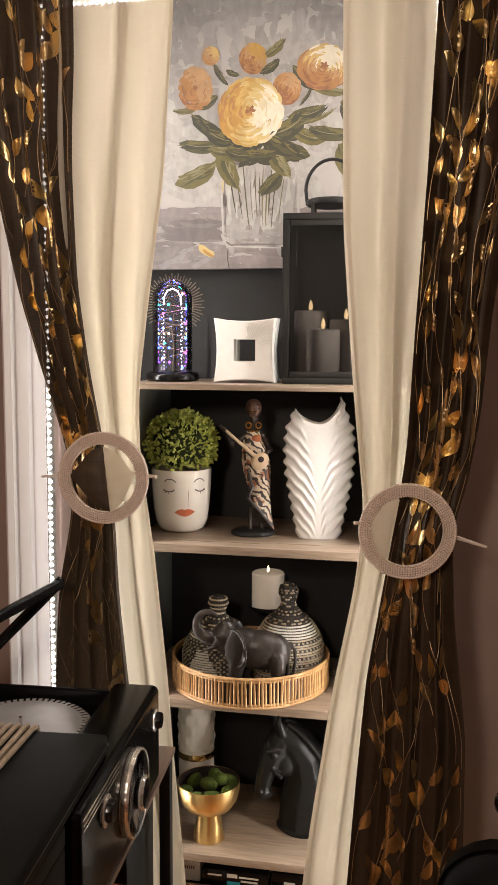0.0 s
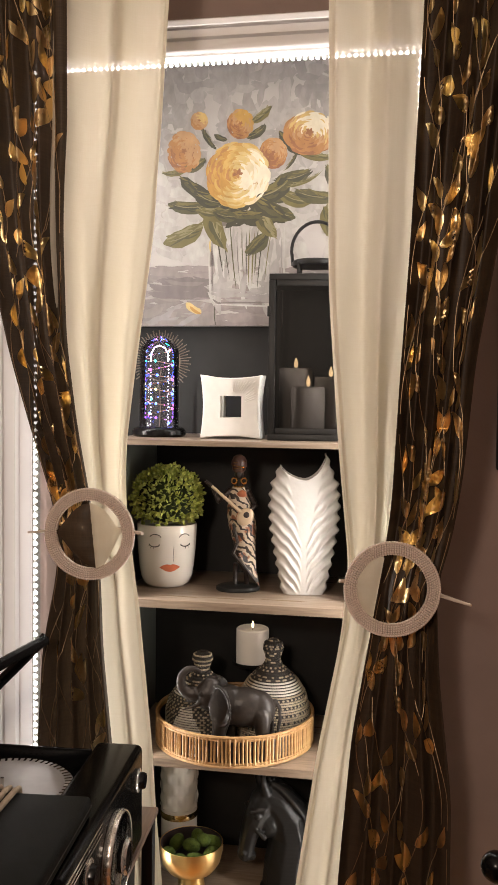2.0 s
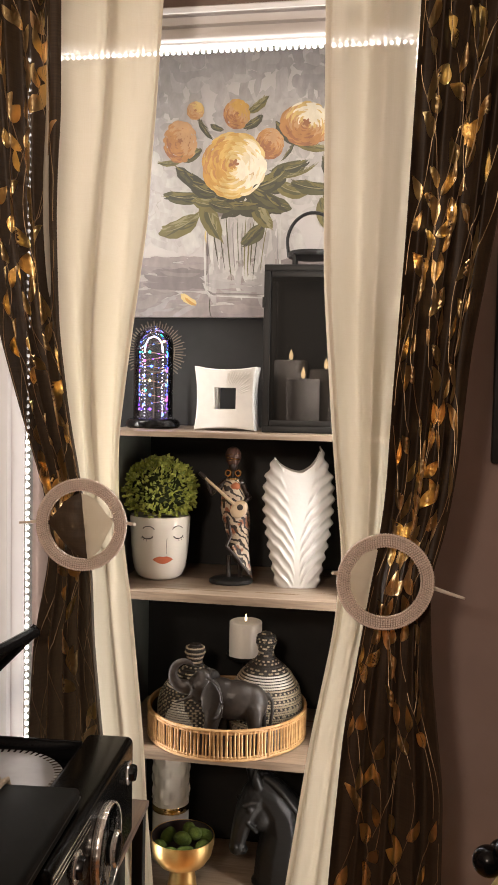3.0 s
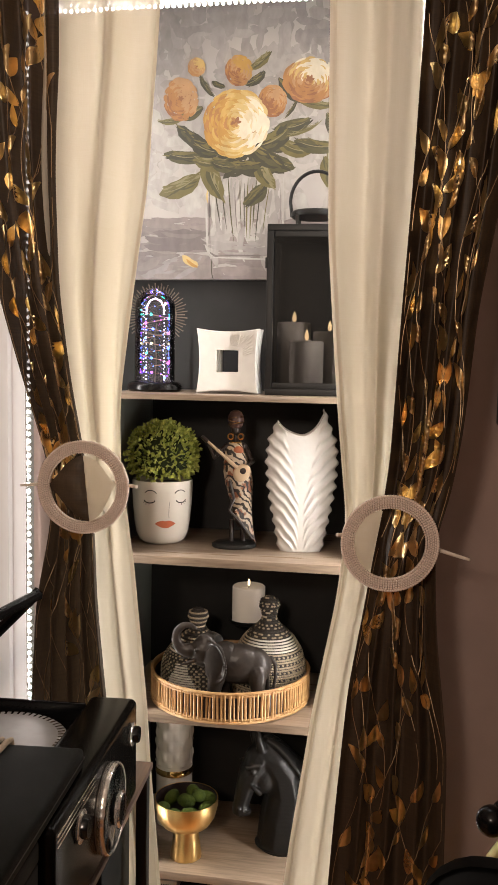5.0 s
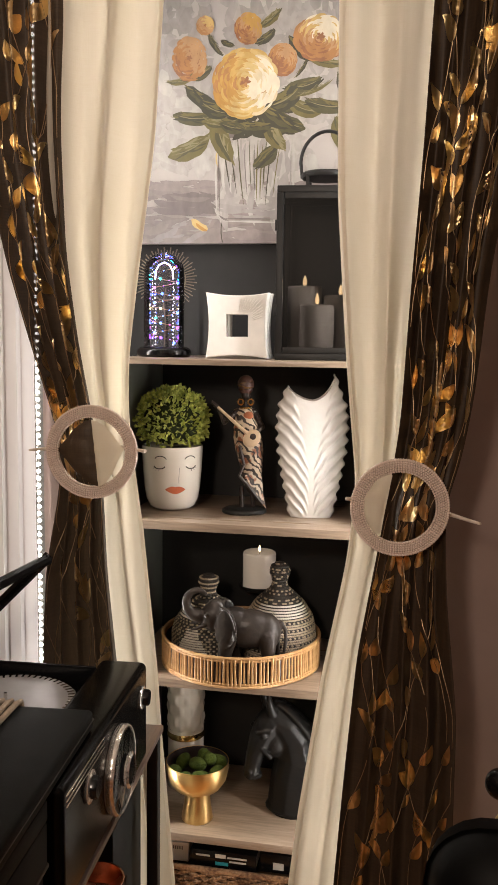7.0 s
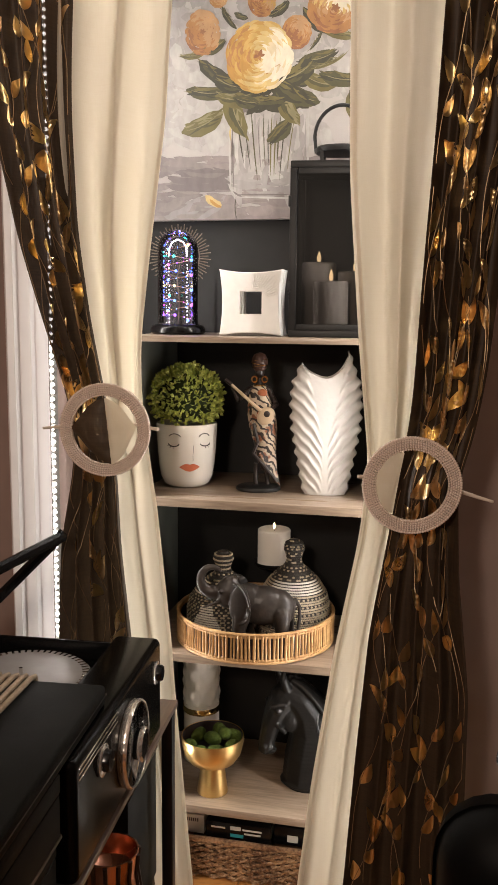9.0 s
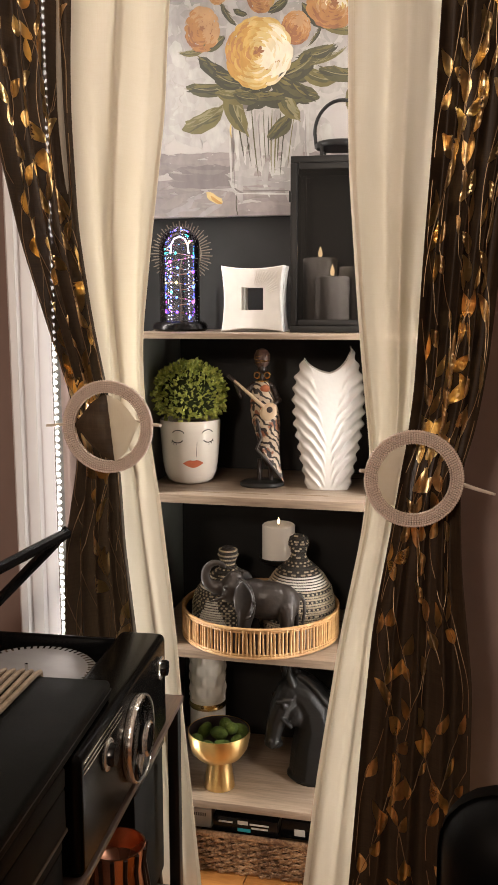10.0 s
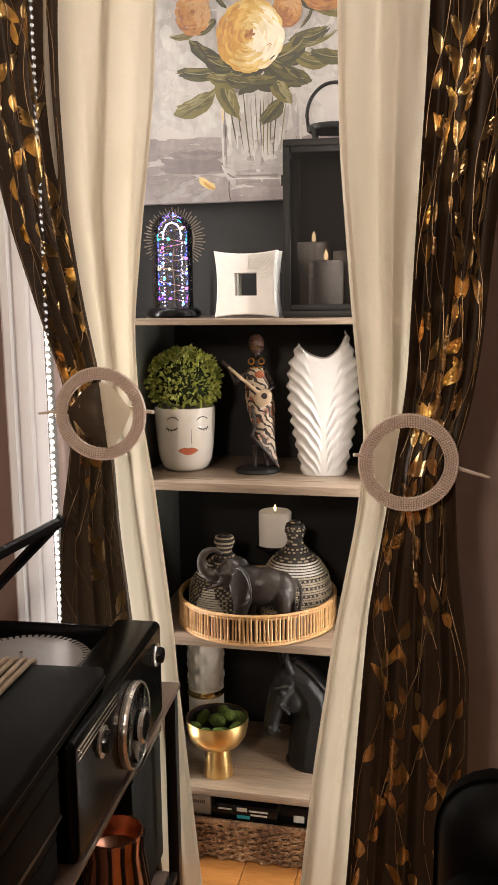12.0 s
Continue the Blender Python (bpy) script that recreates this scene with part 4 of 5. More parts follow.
# ---- second shelf ----
def face_planter():
    t = thing("face_planter", "ivory pot with a sleeping face and boxwood ball", "plant pot", (-0.151, 0.15, S2 + 0.0005), 22)
    prof = [(0, 0), (0.036, 0), (0.044, 0.002), (0.052, 0.009), (0.0585, 0.025), (0.0625, 0.05), (0.0655, 0.085), (0.0675, 0.118), (0.068, 0.139), (0.0665, 0.142), (0.0645, 0.14), (0.064, 0.13), (0, 0.128)]
    part("pot", lathe(prof, 64), M_CERAM, t, "glossy ivory pot")

    def on(a, z, lift=0.0006):
        r = float(np.interp(z, [p[1] for p in prof[:9]], [p[0] for p in prof[:9]])) + lift
        return (r * math.sin(a / 0.066), -r * math.cos(a / 0.066), z)

    for sx in (-1, 1):
        part("brow", tube([on(sx * (0.033 + 0.0135 * math.cos(q)), 0.115 + 0.009 * math.sin(q)) for q in np.linspace(0.35, 2.9, 9)], 0.001, 5), M_INK, t, "thin painted brow")
        part("eyelid", tube([on(sx * (0.036 + 0.0125 * math.cos(q)), 0.102 - 0.006 * math.sin(q)) for q in np.linspace(0.0, 3.14, 9)], 0.0012, 5), M_INK, t, "closed painted eye")
        for q in (0.5, 1.0, 1.5):
            part("lash", tube([on(sx * (0.036 + 0.0125 * math.cos(q)), 0.102 - 0.006 * math.sin(q)), on(sx * (0.036 + 0.0175 * math.cos(q)), 0.101 - 0.0105 * math.sin(q))], 0.0006, 4), M_INK, t)
    part("nose_line", tube([on(0.008, 0.098), on(0.007, 0.075), on(0.0075, 0.064)], 0.0005, 4), M_GREYEDGE, t)
    bm = bmesh.new()
    n = 14
    up = [(-0.024 + 0.048 * i / n, 0.05 + 0.0085 * math.sin(math.pi * i / n) ** 0.7 - 0.0025 * math.exp(-((i / n - 0.5) / 0.1) ** 2)) for i in range(n + 1)]
    lo = [(-0.024 + 0.048 * i / n, 0.05 - 0.0095 * math.sin(math.pi * i / n)) for i in range(n + 1)]
    a = [bm.verts.new(on(*p)) for p in up]
    b = [bm.verts.new(on(*p)) for p in lo]
    c = [bm.verts.new(on((p[0] + q[0]) / 2, (p[1] + q[1]) / 2, 0.0011)) for p, q in zip(up, lo)]
    for i in range(n):
        for u, v in ((a, c), (c, b)):
            f = list(dict.fromkeys((u[i], u[i + 1], v[i + 1], v[i])))
            bm.faces.new(f)
    part("lips", bm, M_LIP, t, "coral painted lips")
    # near-black green blob: shade between the leaves, put in as colour
    plant = part("foliage_shade_core", blob((0, 0, 0.196), 0.062, None, 3, scale=(1.05, 1.05, 0.88)), M_LEAFSHADE, t, "dark blob standing in for shade inside the boxwood ball")
    rnd = random.Random(3)
    verts, faces = [], []
    for k in range(1500):
        zz = rnd.uniform(-0.75, 1)
        th = rnd.uniform(0, 2 * math.pi)
        rr = math.sqrt(1 - zz * zz)
        d = Vector((rr * math.cos(th), rr * math.sin(th), zz))
        bump = 1 + 0.07 * math.sin(7 * th + 5 * zz) * math.cos(6 * zz + th)
        p = Vector((0, 0, 0.198)) + Vector((d.x * 0.076, d.y * 0.076, d.z * 0.066)) * bump * rnd.uniform(0.84, 1.06)
        if p.z < 0.141:
            p.z = 0.141 + rnd.uniform(0, 0.01)
        out = (d + 0.75 * Vector((rnd.uniform(-1, 1), rnd.uniform(-1, 1), rnd.uniform(-0.6, 1)))).normalized()
        side = out.cross(Vector((rnd.uniform(-1, 1), rnd.uniform(-1, 1), rnd.uniform(-1, 1)))).normalized()
        ln, w = rnd.uniform(0.009, 0.0135), rnd.uniform(0.0038, 0.0056)
        nrm = out.cross(side) * w * 0.4
        i = len(verts)
        verts += [p, p + out * ln * 0.5 + side * w, p + out * ln, p + out * ln * 0.5 - side * w, p + out * ln * 0.5 - nrm]
        faces += [(i, i + 1, i + 4), (i + 1, i + 2, i + 4), (i + 2, i + 3, i + 4), (i + 3, i, i + 4)]
    me = bpy.data.meshes.new("foliage")
    me.from_pydata([tuple(v) for v in verts], [], faces)
    me.materials.append(M_LEAFGREEN)
    fo = new("foliage", me)
    fo.parent = t
    tagged(fo, "small bright green boxwood leaves", "", "", "stuff")


def lute_figurine():
    """A stylised standing figure with a long-necked lute, one mesh."""
    mats = [M_SKIN, M_DRESS, M_ORANGE, M_WRAP, M_LUTE, M_GOLDTRIM, M_RESIN]
    bm = bmesh.new()

    def use(idx, own):
        for f in own.faces:
            f.material_index = idx
        join(bm, own)

    use(6, lathe([(0, 0), (0.046, 0), (0.049, 0.003), (0.048, 0.009), (0.04, 0.013), (0, 0.014)], 36, None, Matrix.Diagonal((1, 0.72, 1, 1))))
    gown = lathe([(0.012, 0.045), (0.019, 0.06), (0.024, 0.1), (0.029, 0.14), (0.031, 0.165), (0.028, 0.19), (0.022, 0.208), (0.02, 0.222), (0.012, 0.232)], 28, None,
                 Matrix.Diagonal((1, 0.7, 1, 1)), lambda a, z: 1 + 0.06 * math.sin(4 * a + 60 * z))
    for v in gown.verts:
        v.co.x += 0.02 * math.sin((0.2 - v.co.z) * 8) * (1 if v.co.z < 0.2 else 0)
    use(1, gown)
    use(1, raw([(0.0, -0.02, 0.085), (0.034, -0.02, 0.03), (0.047, -0.014, 0.012), (0.04, -0.012, 0.05), (0.036, -0.012, 0.1), (0.01, 0.004, 0.08), (0.04, 0.002, 0.02)],
               [(0, 1, 3), (1, 2, 3), (0, 3, 4), (4, 3, 6, 5), (3, 2, 6)]))
    use(2, blob((0.008, -0.019, 0.165), 0.014, None, 2, scale=(1.1, 0.35, 1.2)))
    use(2, blob((0.006, -0.013, 0.215), 0.01, None, 2, scale=(1.1, 0.4, 0.9)))
    sash = tube([(-0.012, -0.022, 0.15), (-0.002, -0.024, 0.11), (-0.012, -0.022, 0.085), (0.01, -0.022, 0.06), (0.04, -0.018, 0.022)], 0.0035, 8)
    use(0, sash)
    use(0, tube([(-0.006, 0, 0.012), (-0.006, 0, 0.06)], 0.005, 8))
    use(0, tube([(0.02, 0, 0.012), (0.016, 0, 0.06)], 0.005, 8))
    sh = bmesh.new()
    capsule((-0.0165, 0, 0.222), (0.0165, 0, 0.222), 0.0078, 0.0078, sh)
    capsule((-0.02, 0, 0.222), (-0.045, -0.02, 0.2), 0.0065, 0.0055, sh)
    capsule((-0.045, -0.02, 0.2), (-0.056, -0.026, 0.226), 0.0055, 0.0045, sh)
    capsule((0.02, 0, 0.222), (0.037, -0.008, 0.19), 0.0065, 0.0055, sh)
    capsule((0.037, -0.008, 0.19), (0.018, -0.026, 0.176), 0.0055, 0.0045, sh)
    capsule((0, 0, 0.228), (0, 0, 0.248), 0.0065, 0.006, sh)
    blob((0, -0.001, 0.258), 0.0118, sh, 3, scale=(0.85, 0.9, 1.15))
    use(0, sh)
    use(3, lathe([(0.0105, 0.262), (0.0145, 0.267), (0.0168, 0.277), (0.0165, 0.287), (0.0125, 0.296), (0.006, 0.3), (0, 0.301)], 28, None, None, lambda a, z: 1 + 0.07 * math.sin(4 * a + 330 * z)))
    for k in range(4):
        z, rr, lean = 0.271 + 0.0065 * k, (0.0168, 0.0175, 0.0165, 0.0128)[k], 0.003 * (-1) ** k
        use(5, tube([(rr * math.cos(a), rr * math.sin(a), z + lean * math.cos(a + 0.6)) for a in np.linspace(0, 2 * math.pi, 25)[:-1]], 0.0007, 5, None, True))
    for sx in (-1, 1):
        use(5, tube([(sx * 0.0108 + 0.0056 * math.cos(a), -0.013, 0.244 + 0.0062 * math.sin(a)) for a in np.linspace(0, 2 * math.pi, 17)[:-1]], 0.0022, 6, None, True))
    use(5, tube([(0.011 * math.cos(a), -0.006 + 0.009 * math.sin(a), 0.231) for a in np.linspace(0, 2 * math.pi, 17)[:-1]], 0.0018, 6, None, True))
    use(4, blob((0.014, -0.03, 0.167), 0.0185, None, 3, scale=(0.95, 0.45, 1.15), m=pose(0, 0, 0, 0, 40, 0)))
    use(4, tube([(0.004, -0.033, 0.178), (-0.062, -0.03, 0.236)], [0.0042, 0.003], 8))
    use(0, blob((0.016, -0.0375, 0.172), 0.007, None, 2, scale=(1, 0.35, 1)))
    use(0, tube([(-0.06, -0.03, 0.234), (-0.073, -0.03, 0.245)], [0.005, 0.004], 8))
    ob = part("lute_figurine", bm, mats)
    ob.matrix_world = pose(0.018, 0.13, S2 + 0.0005, 0, 0, 12)
    tagged(ob, "dark painted resin figurine holding a long-necked lute", "figurine")


def fan_vase():
    t = thing("fan_vase", "glossy white ceramic vase ribbed like a shell", "vase", (0.163, 0.135, S2 + 0.0005), 8)
    nz, na = 170, 300
    H = 0.31

    def half(z):
        return float(np.interp(z, [0, 0.03, 0.08, 0.14, 0.2, 0.24, 0.27, 0.31], [0.047, 0.053, 0.063, 0.0735, 0.0775, 0.073, 0.062, 0.05]))

    bm = bmesh.new()
    rows = []
    for j in range(nz + 1):
        v = j / nz
        row = []
        for i in range(na):
            a = 2 * math.pi * i / na
            c, s = math.cos(a), math.sin(a)
            # the mouth dips between two horns, the one on the camera's right taller
            horn = 0.25 + 0.058 * max(0, c) ** 1.6 + 0.032 * max(0, -c) ** 1.6
            z = v * horn
            w = half(z)
            edge = abs(c) ** 6
            w *= 1 + 0.045 * edge * math.cos(2 * math.pi * (z - 0.115) / 0.0255)
            lean = w * c if z < 0.24 else w * c * (1 - (z - 0.24) * 0.9)
            # ribs sweep from the smooth breast out to the scalloped edge like a frond
            ax = abs(c) * w
            wander = 0.0016 * math.sin(70 * z + 3 * c) + 0.0012 * math.sin(190 * ax + 40 * z)
            start = z - 0.115 * (ax / 0.075) ** 0.5 + wander
            fade = min(1, max(0, (ax - 0.005 - 0.2 * max(0, z - 0.11)) / 0.008)) * min(1, z / 0.02)
            rib = 0.0046 * (0.5 + 0.5 * math.cos(2 * math.pi * start / 0.0255)) ** 1.6 * fade
            d = (0.026 + 0.012 * math.sin(math.pi * min(1, z / 0.3))) * (abs(s) ** 0.7) * (1 if s > 0 else -1)
            d += rib * (1 if s > 0 else -1) * (abs(s) ** 0.25)
            row.append(bm.verts.new((lean, d, z)))
        rows.append(row)
    for a, b in zip(rows, rows[1:]):
        for i in range(na):
            bm.faces.new((a[i], a[(i + 1) % na], b[(i + 1) % na], b[i]))
    bm.faces.new(rows[0])
    part("foot", lathe([(0, 0), (0.044, 0), (0.045, 0.003), (0.04, 0.005), (0, 0.005)], 40, None, Matrix.Diagonal((1.02, 0.6, 1, 1))), M_WHITE, t, "glazed foot")
    body = part("body", bm, M_WHITE, t)
    sol = body.modifiers.new("wall", "SOLIDIFY")
    sol.thickness, sol.offset = 0.003, -1


face_planter()
lute_figurine()
fan_vase()


# ---- third shelf ----
def rattan_tray():
    t = thing("rattan_tray", "round honey rattan tray with upright cane sides", "tray", (0.012, 0.145, S3 + 0.0005))
    R, h = 0.175, 0.066
    rnd = random.Random(8)
    part("floor", lathe([(0, 0), (R - 0.004, 0), (R - 0.004, 0.006), (0, 0.006)], 64), M_CANEDARK, t, "dark woven tray bottom")
    for z, r in ((h, 0.0036), (h - 0.0062, 0.0024), (0.005, 0.0036), (0.0108, 0.0022)):
        part("hoop", tube([(R * math.cos(a), R * math.sin(a), z) for a in np.linspace(0, 2 * math.pi, 97)[:-1]], r, 8, None, True), M_CANE, t)
    cane = finish("cane", tube([(0, 0, 0.004), (0, 0, h)], 0.0028, 7), M_CANE)
    for k in range(132):
        a = 2 * math.pi * (k + rnd.uniform(-0.12, 0.12)) / 132
        c = new("cane", cane)
        c.parent = t
        c.matrix_basis = pose((R - 0.0005 * (k % 2)) * math.cos(a), (R - 0.0005 * (k % 2)) * math.sin(a), 0, rnd.uniform(-1.5, 1.5), rnd.uniform(-1.5, 1.5), 0) @ Matrix.Diagonal((*[rnd.uniform(0.75, 1.15)] * 2, 1, 1))
    # black sheet added behind the canes so that their gaps look shaded
    inner = lathe([(R - 0.006, 0.004), (R - 0.006, h - 0.008)], 64)
    part("lining", inner, M_INK, t, "black sheet standing in for shade between the canes")


def coil_basket(at, base, knob_top, tones, label, seed):
    """A lidded dome of stacked stitched coils."""
    t = thing("coil_basket", label, "basket", at, seed * 40.0)
    H = knob_top
    keyz = [0, 0.08 * H, 0.3 * H, 0.45 * H, 0.58 * H, 0.67 * H, 0.73 * H, 0.79 * H, 0.84 * H, 0.9 * H, 0.96 * H, H]
    keyr = [base * 0.93, base, base * 1.0, base * 0.9, base * 0.68, base * 0.44, base * 0.25, base * 0.18, base * 0.21, base * 0.27, base * 0.24, base * 0.08]
    bms = {}
    n = int(H / 0.0052)
    for k in range(n):
        z = H * (k + 0.5) / n
        r = float(np.interp(z, keyz, keyr))
        cnt = max(8, int(2 * math.pi * r / 0.0052))
        for i in range(cnt):
            a = 2 * math.pi * (i + 0.5 * (k % 2)) / cnt
            tone = tones(z / H, a, k)
            bms.setdefault(tone, []).append(pose(r * math.cos(a), r * math.sin(a), z, 0, 0, math.degrees(a)) @ Matrix.Diagonal((0.75, 1.4, 0.82, 1)))
    names = {"b": ("black_coiling", M_COILB, "black stitched coils"), "g": ("straw_coiling", M_COILG, "straw stitched coils"), "w": ("white_coiling", M_COILW, "white stitched coils")}
    for tone, places in bms.items():
        nm, m, lb = names[tone]
        bead_part(nm, places, 0.0032, m, t, lb)
    core = lathe([(max(0.001, float(np.interp(z, keyz, keyr)) - 0.001), z) for z in np.linspace(0, H, 40)] + [(0, H)], 40)
    part("core", core, M_COILB, t, "dark coil core")


def elephant():
    bm = bmesh.new()
    blob((0.03, 0, 0.1), 0.05, bm, 3, scale=(1.2, 0.74, 0.8))
    blob((0.0, 0, 0.106), 0.042, bm, 3, scale=(1.0, 0.8, 0.92))
    blob((0.064, 0, 0.094), 0.041, bm, 3, scale=(0.88, 0.8, 0.95))
    for x, y, lean in ((-0.016, -0.02, -0.014), (-0.006, 0.02, 0.008), (0.07, -0.02, 0.004), (0.078, 0.02, 0.014)):
        capsule((x, y, 0.085), (x + lean * 0.5, y, 0.045), 0.021, 0.0145, bm)
        capsule((x + lean * 0.5, y, 0.045), (x + lean, y, 0.01), 0.0145, 0.0145, bm)
        blob((x + lean, y, 0.008), 0.0165, bm, 2, scale=(1, 1, 0.5))
        for k in range(4):
            blob((x + lean - 0.012 + 0.003 * k, y - 0.012, 0.006), 0.0032, bm, 1)
    blob((-0.045, 0, 0.124), 0.031, bm, 3, scale=(0.95, 0.84, 1.0))
    blob((-0.041, 0, 0.145), 0.018, bm, 2, scale=(1.1, 1, 0.9))
    # trunk: out from the brow, round under and curled back over the head
    trunk = [(-0.06, 0, 0.122)] + [(-0.08 + 0.0245 * math.cos(a), -0.006, 0.153 + 0.0255 * math.sin(a)) for a in np.linspace(-1.5, -5.5, 14)]
    for i in range(len(trunk) - 1):
        capsule(trunk[i], trunk[i + 1], 0.0152 - 0.0008 * i, 0.0144 - 0.0008 * i, bm, 3)
    for sy in (-1, 1):
        # broad hanging ear with a thick rim
        own = bmesh.new()
        blob((0, 0, 0), 0.032, own, 3, scale=(0.72, 0.13, 1.25), m=pose(0, 0, 0, 0, 12, sy * 26))
        bmesh.ops.translate(own, vec=(-0.022, sy * 0.034, 0.112), verts=own.verts)
        join(bm, own)
        rim = [(-0.022 + 0.0235 * math.cos(a) - 0.006 * math.sin(a), sy * (0.038 + 0.011 * math.cos(a)), 0.112 + 0.04 * math.sin(a)) for a in np.linspace(-1.9, 1.7, 12)]
        for a, b in zip(rim, rim[1:]):
            capsule(a, b, 0.0032, 0.0032, bm, 2)
        capsule((-0.066, sy * 0.019, 0.11), (-0.098, sy * 0.027, 0.102), 0.005, 0.0022, bm, 6)
        blob((-0.062, sy * 0.024, 0.132), 0.0042, bm, 2)
    tail = [(0.1, 0, 0.112), (0.109, 0, 0.098), (0.11, -0.002, 0.075), (0.106, -0.004, 0.056)]
    for a, b in zip(tail, tail[1:]):
        capsule(a, b, 0.0045, 0.004, bm, 4)
    ob = part("elephant_figurine", bm, M_HIDE)
    fused(ob, 0.0021, 2)
    ob.matrix_world = pose(0.023, 0.022, S3 + 0.007, 0, 0, 12) @ Matrix.Diagonal((0.98, 0.86, 1.07, 1))
    tagged(ob, "black resin elephant figurine with its trunk raised", "figurine")


def candle_stand():
    t = thing("candle_stand", "dark metal candle stand with a shallow dish", "candle holder", (0.03, 0.262, S3 + 0.0005))
    part("foot", lathe([(0, 0), (0.035, 0), (0.035, 0.004), (0.012, 0.009), (0, 0.01)], 32), M_BLKMETAL, t)
    part("stem", tube([(0, 0, 0.006), (0, 0, 0.13)], 0.007, 12), M_BLKMETAL, t)
    part("dish", lathe([(0, 0.128), (0.036, 0.13), (0.045, 0.136), (0.047, 0.144), (0.0455, 0.144), (0.043, 0.138), (0.036, 0.134), (0, 0.133)], 40), M_BLKMETAL, t)


rattan_tray()


def dashes(a, k, count):
    return math.sin(count * a + 3.1 * (k % 2)) > 0


def dark_tones(z, a, k):
    """Dashed dark rows, white triangles round the belly and a striped knob."""
    if z > 0.74:
        return "g" if k % 2 else "b"
    saw = abs(((a * 5 / (2 * math.pi)) % 1) * 2 - 1)
    if (0.12 < z < 0.42 and saw > 0.2 + 1.9 * (z - 0.12)) or (0.52 < z < 0.66 and saw < 0.5):
        return "w"
    return "g" if dashes(a, k, 36) else "b"


def straw_tones(z, a, k):
    """Straw rows, a white shoulder band and a checked dark neck and knob."""
    if z > 0.62:
        return "g" if dashes(a, k, 15) and k % 3 else "b"
    if z > 0.5:
        return "w" if math.sin(2 * a + 0.6) > -0.5 else "g"
    return "b" if k % 3 == 0 and dashes(a, k, 46) else "g"


coil_basket((-0.064, 0.145, S3 + 0.007), 0.081, 0.187, dark_tones, "black and white coil-woven lidded basket in the tray", 1)
coil_basket((0.094, 0.168, S3 + 0.007), 0.082, 0.218, straw_tones, "straw and black coil-woven lidded basket in the tray", 2)
elephant()
candle_stand()
pillar_candle((0.03, 0.262, S3 + 0.1345), 0.0385, 0.088, M_CANDLE2, "ivory pillar candle glowing at its wick on the stand", 0.68)


# ---- fourth shelf ----
def gold_bowl():
    t = thing("pedestal_bowl", "brushed gold pedestal bowl on the lowest shelf", "bowl", (-0.068, 0.07, S4 + 0.0005))
    part("foot", lathe([(0, 0), (0.0345, 0), (0.035, 0.003), (0.031, 0.03), (0.0285, 0.05), (0.029, 0.066), (0, 0.066)], 48), M_GOLD, t)
    cup = part("bowl", lathe([(0, 0.062), (0.03, 0.064), (0.052, 0.076), (0.064, 0.094), (0.0695, 0.118), (0.07, 0.135), (0.068, 0.135), (0.067, 0.118), (0.06, 0.096), (0.045, 0.082), (0, 0.078)], 64), M_GOLD, t)
    part("inner_lining", lathe([(0, 0.0785), (0.045, 0.0825), (0.0596, 0.0965), (0.0666, 0.1185), (0.0676, 0.1345)], 48), M_INK, cup, "dark inside of the bowl")


def moss_stone(p, s, seed):
    rnd = random.Random(seed)
    bm = blob((0, 0, 0), 0.0198, None, 3, scale=s)
    for v in bm.verts:
        v.co *= 1 + 0.08 * noise.noise(v.co * 60 + Vector((seed, 0, 0)))
    ob = part("moss_stone", bm, M_MOSS)
    ob.matrix_world = pose(*p, rnd.uniform(-25, 25), rnd.uniform(-25, 25), rnd.uniform(0, 180))
    tagged(ob, "green moss-covered decorative stone in the bowl", "decoration", "moss stones")


def white_vase():
    t = thing("embossed_vase", "white embossed ceramic vase with a gold band", "vase", (-0.134, 0.215, S4 + 0.0005))
    n, seg = 110, 108
    own = lathe([(0, 0), (0.042, 0.0)] + [(0.043, 0.29 * k / n + 0.002) for k in range(n + 1)] + [(0.038, 0.295), (0.034, 0.29), (0.034, 0.2), (0, 0.2)], seg, None, None,
                lambda a, z: 1 + (0.07 * max(0, math.sin(9 * a + math.pi * (int(z / 0.026) % 2)) * math.sin(math.pi * (z % 0.026) / 0.026)) if 0.145 < z < 0.285 else 0))
    part("body", own, M_CERAM, t)
    part("band", lathe([(0.0435, 0.122), (0.0448, 0.124), (0.0448, 0.135), (0.0435, 0.137)], 56), M_GOLDTRIM, t, "shiny gold band")


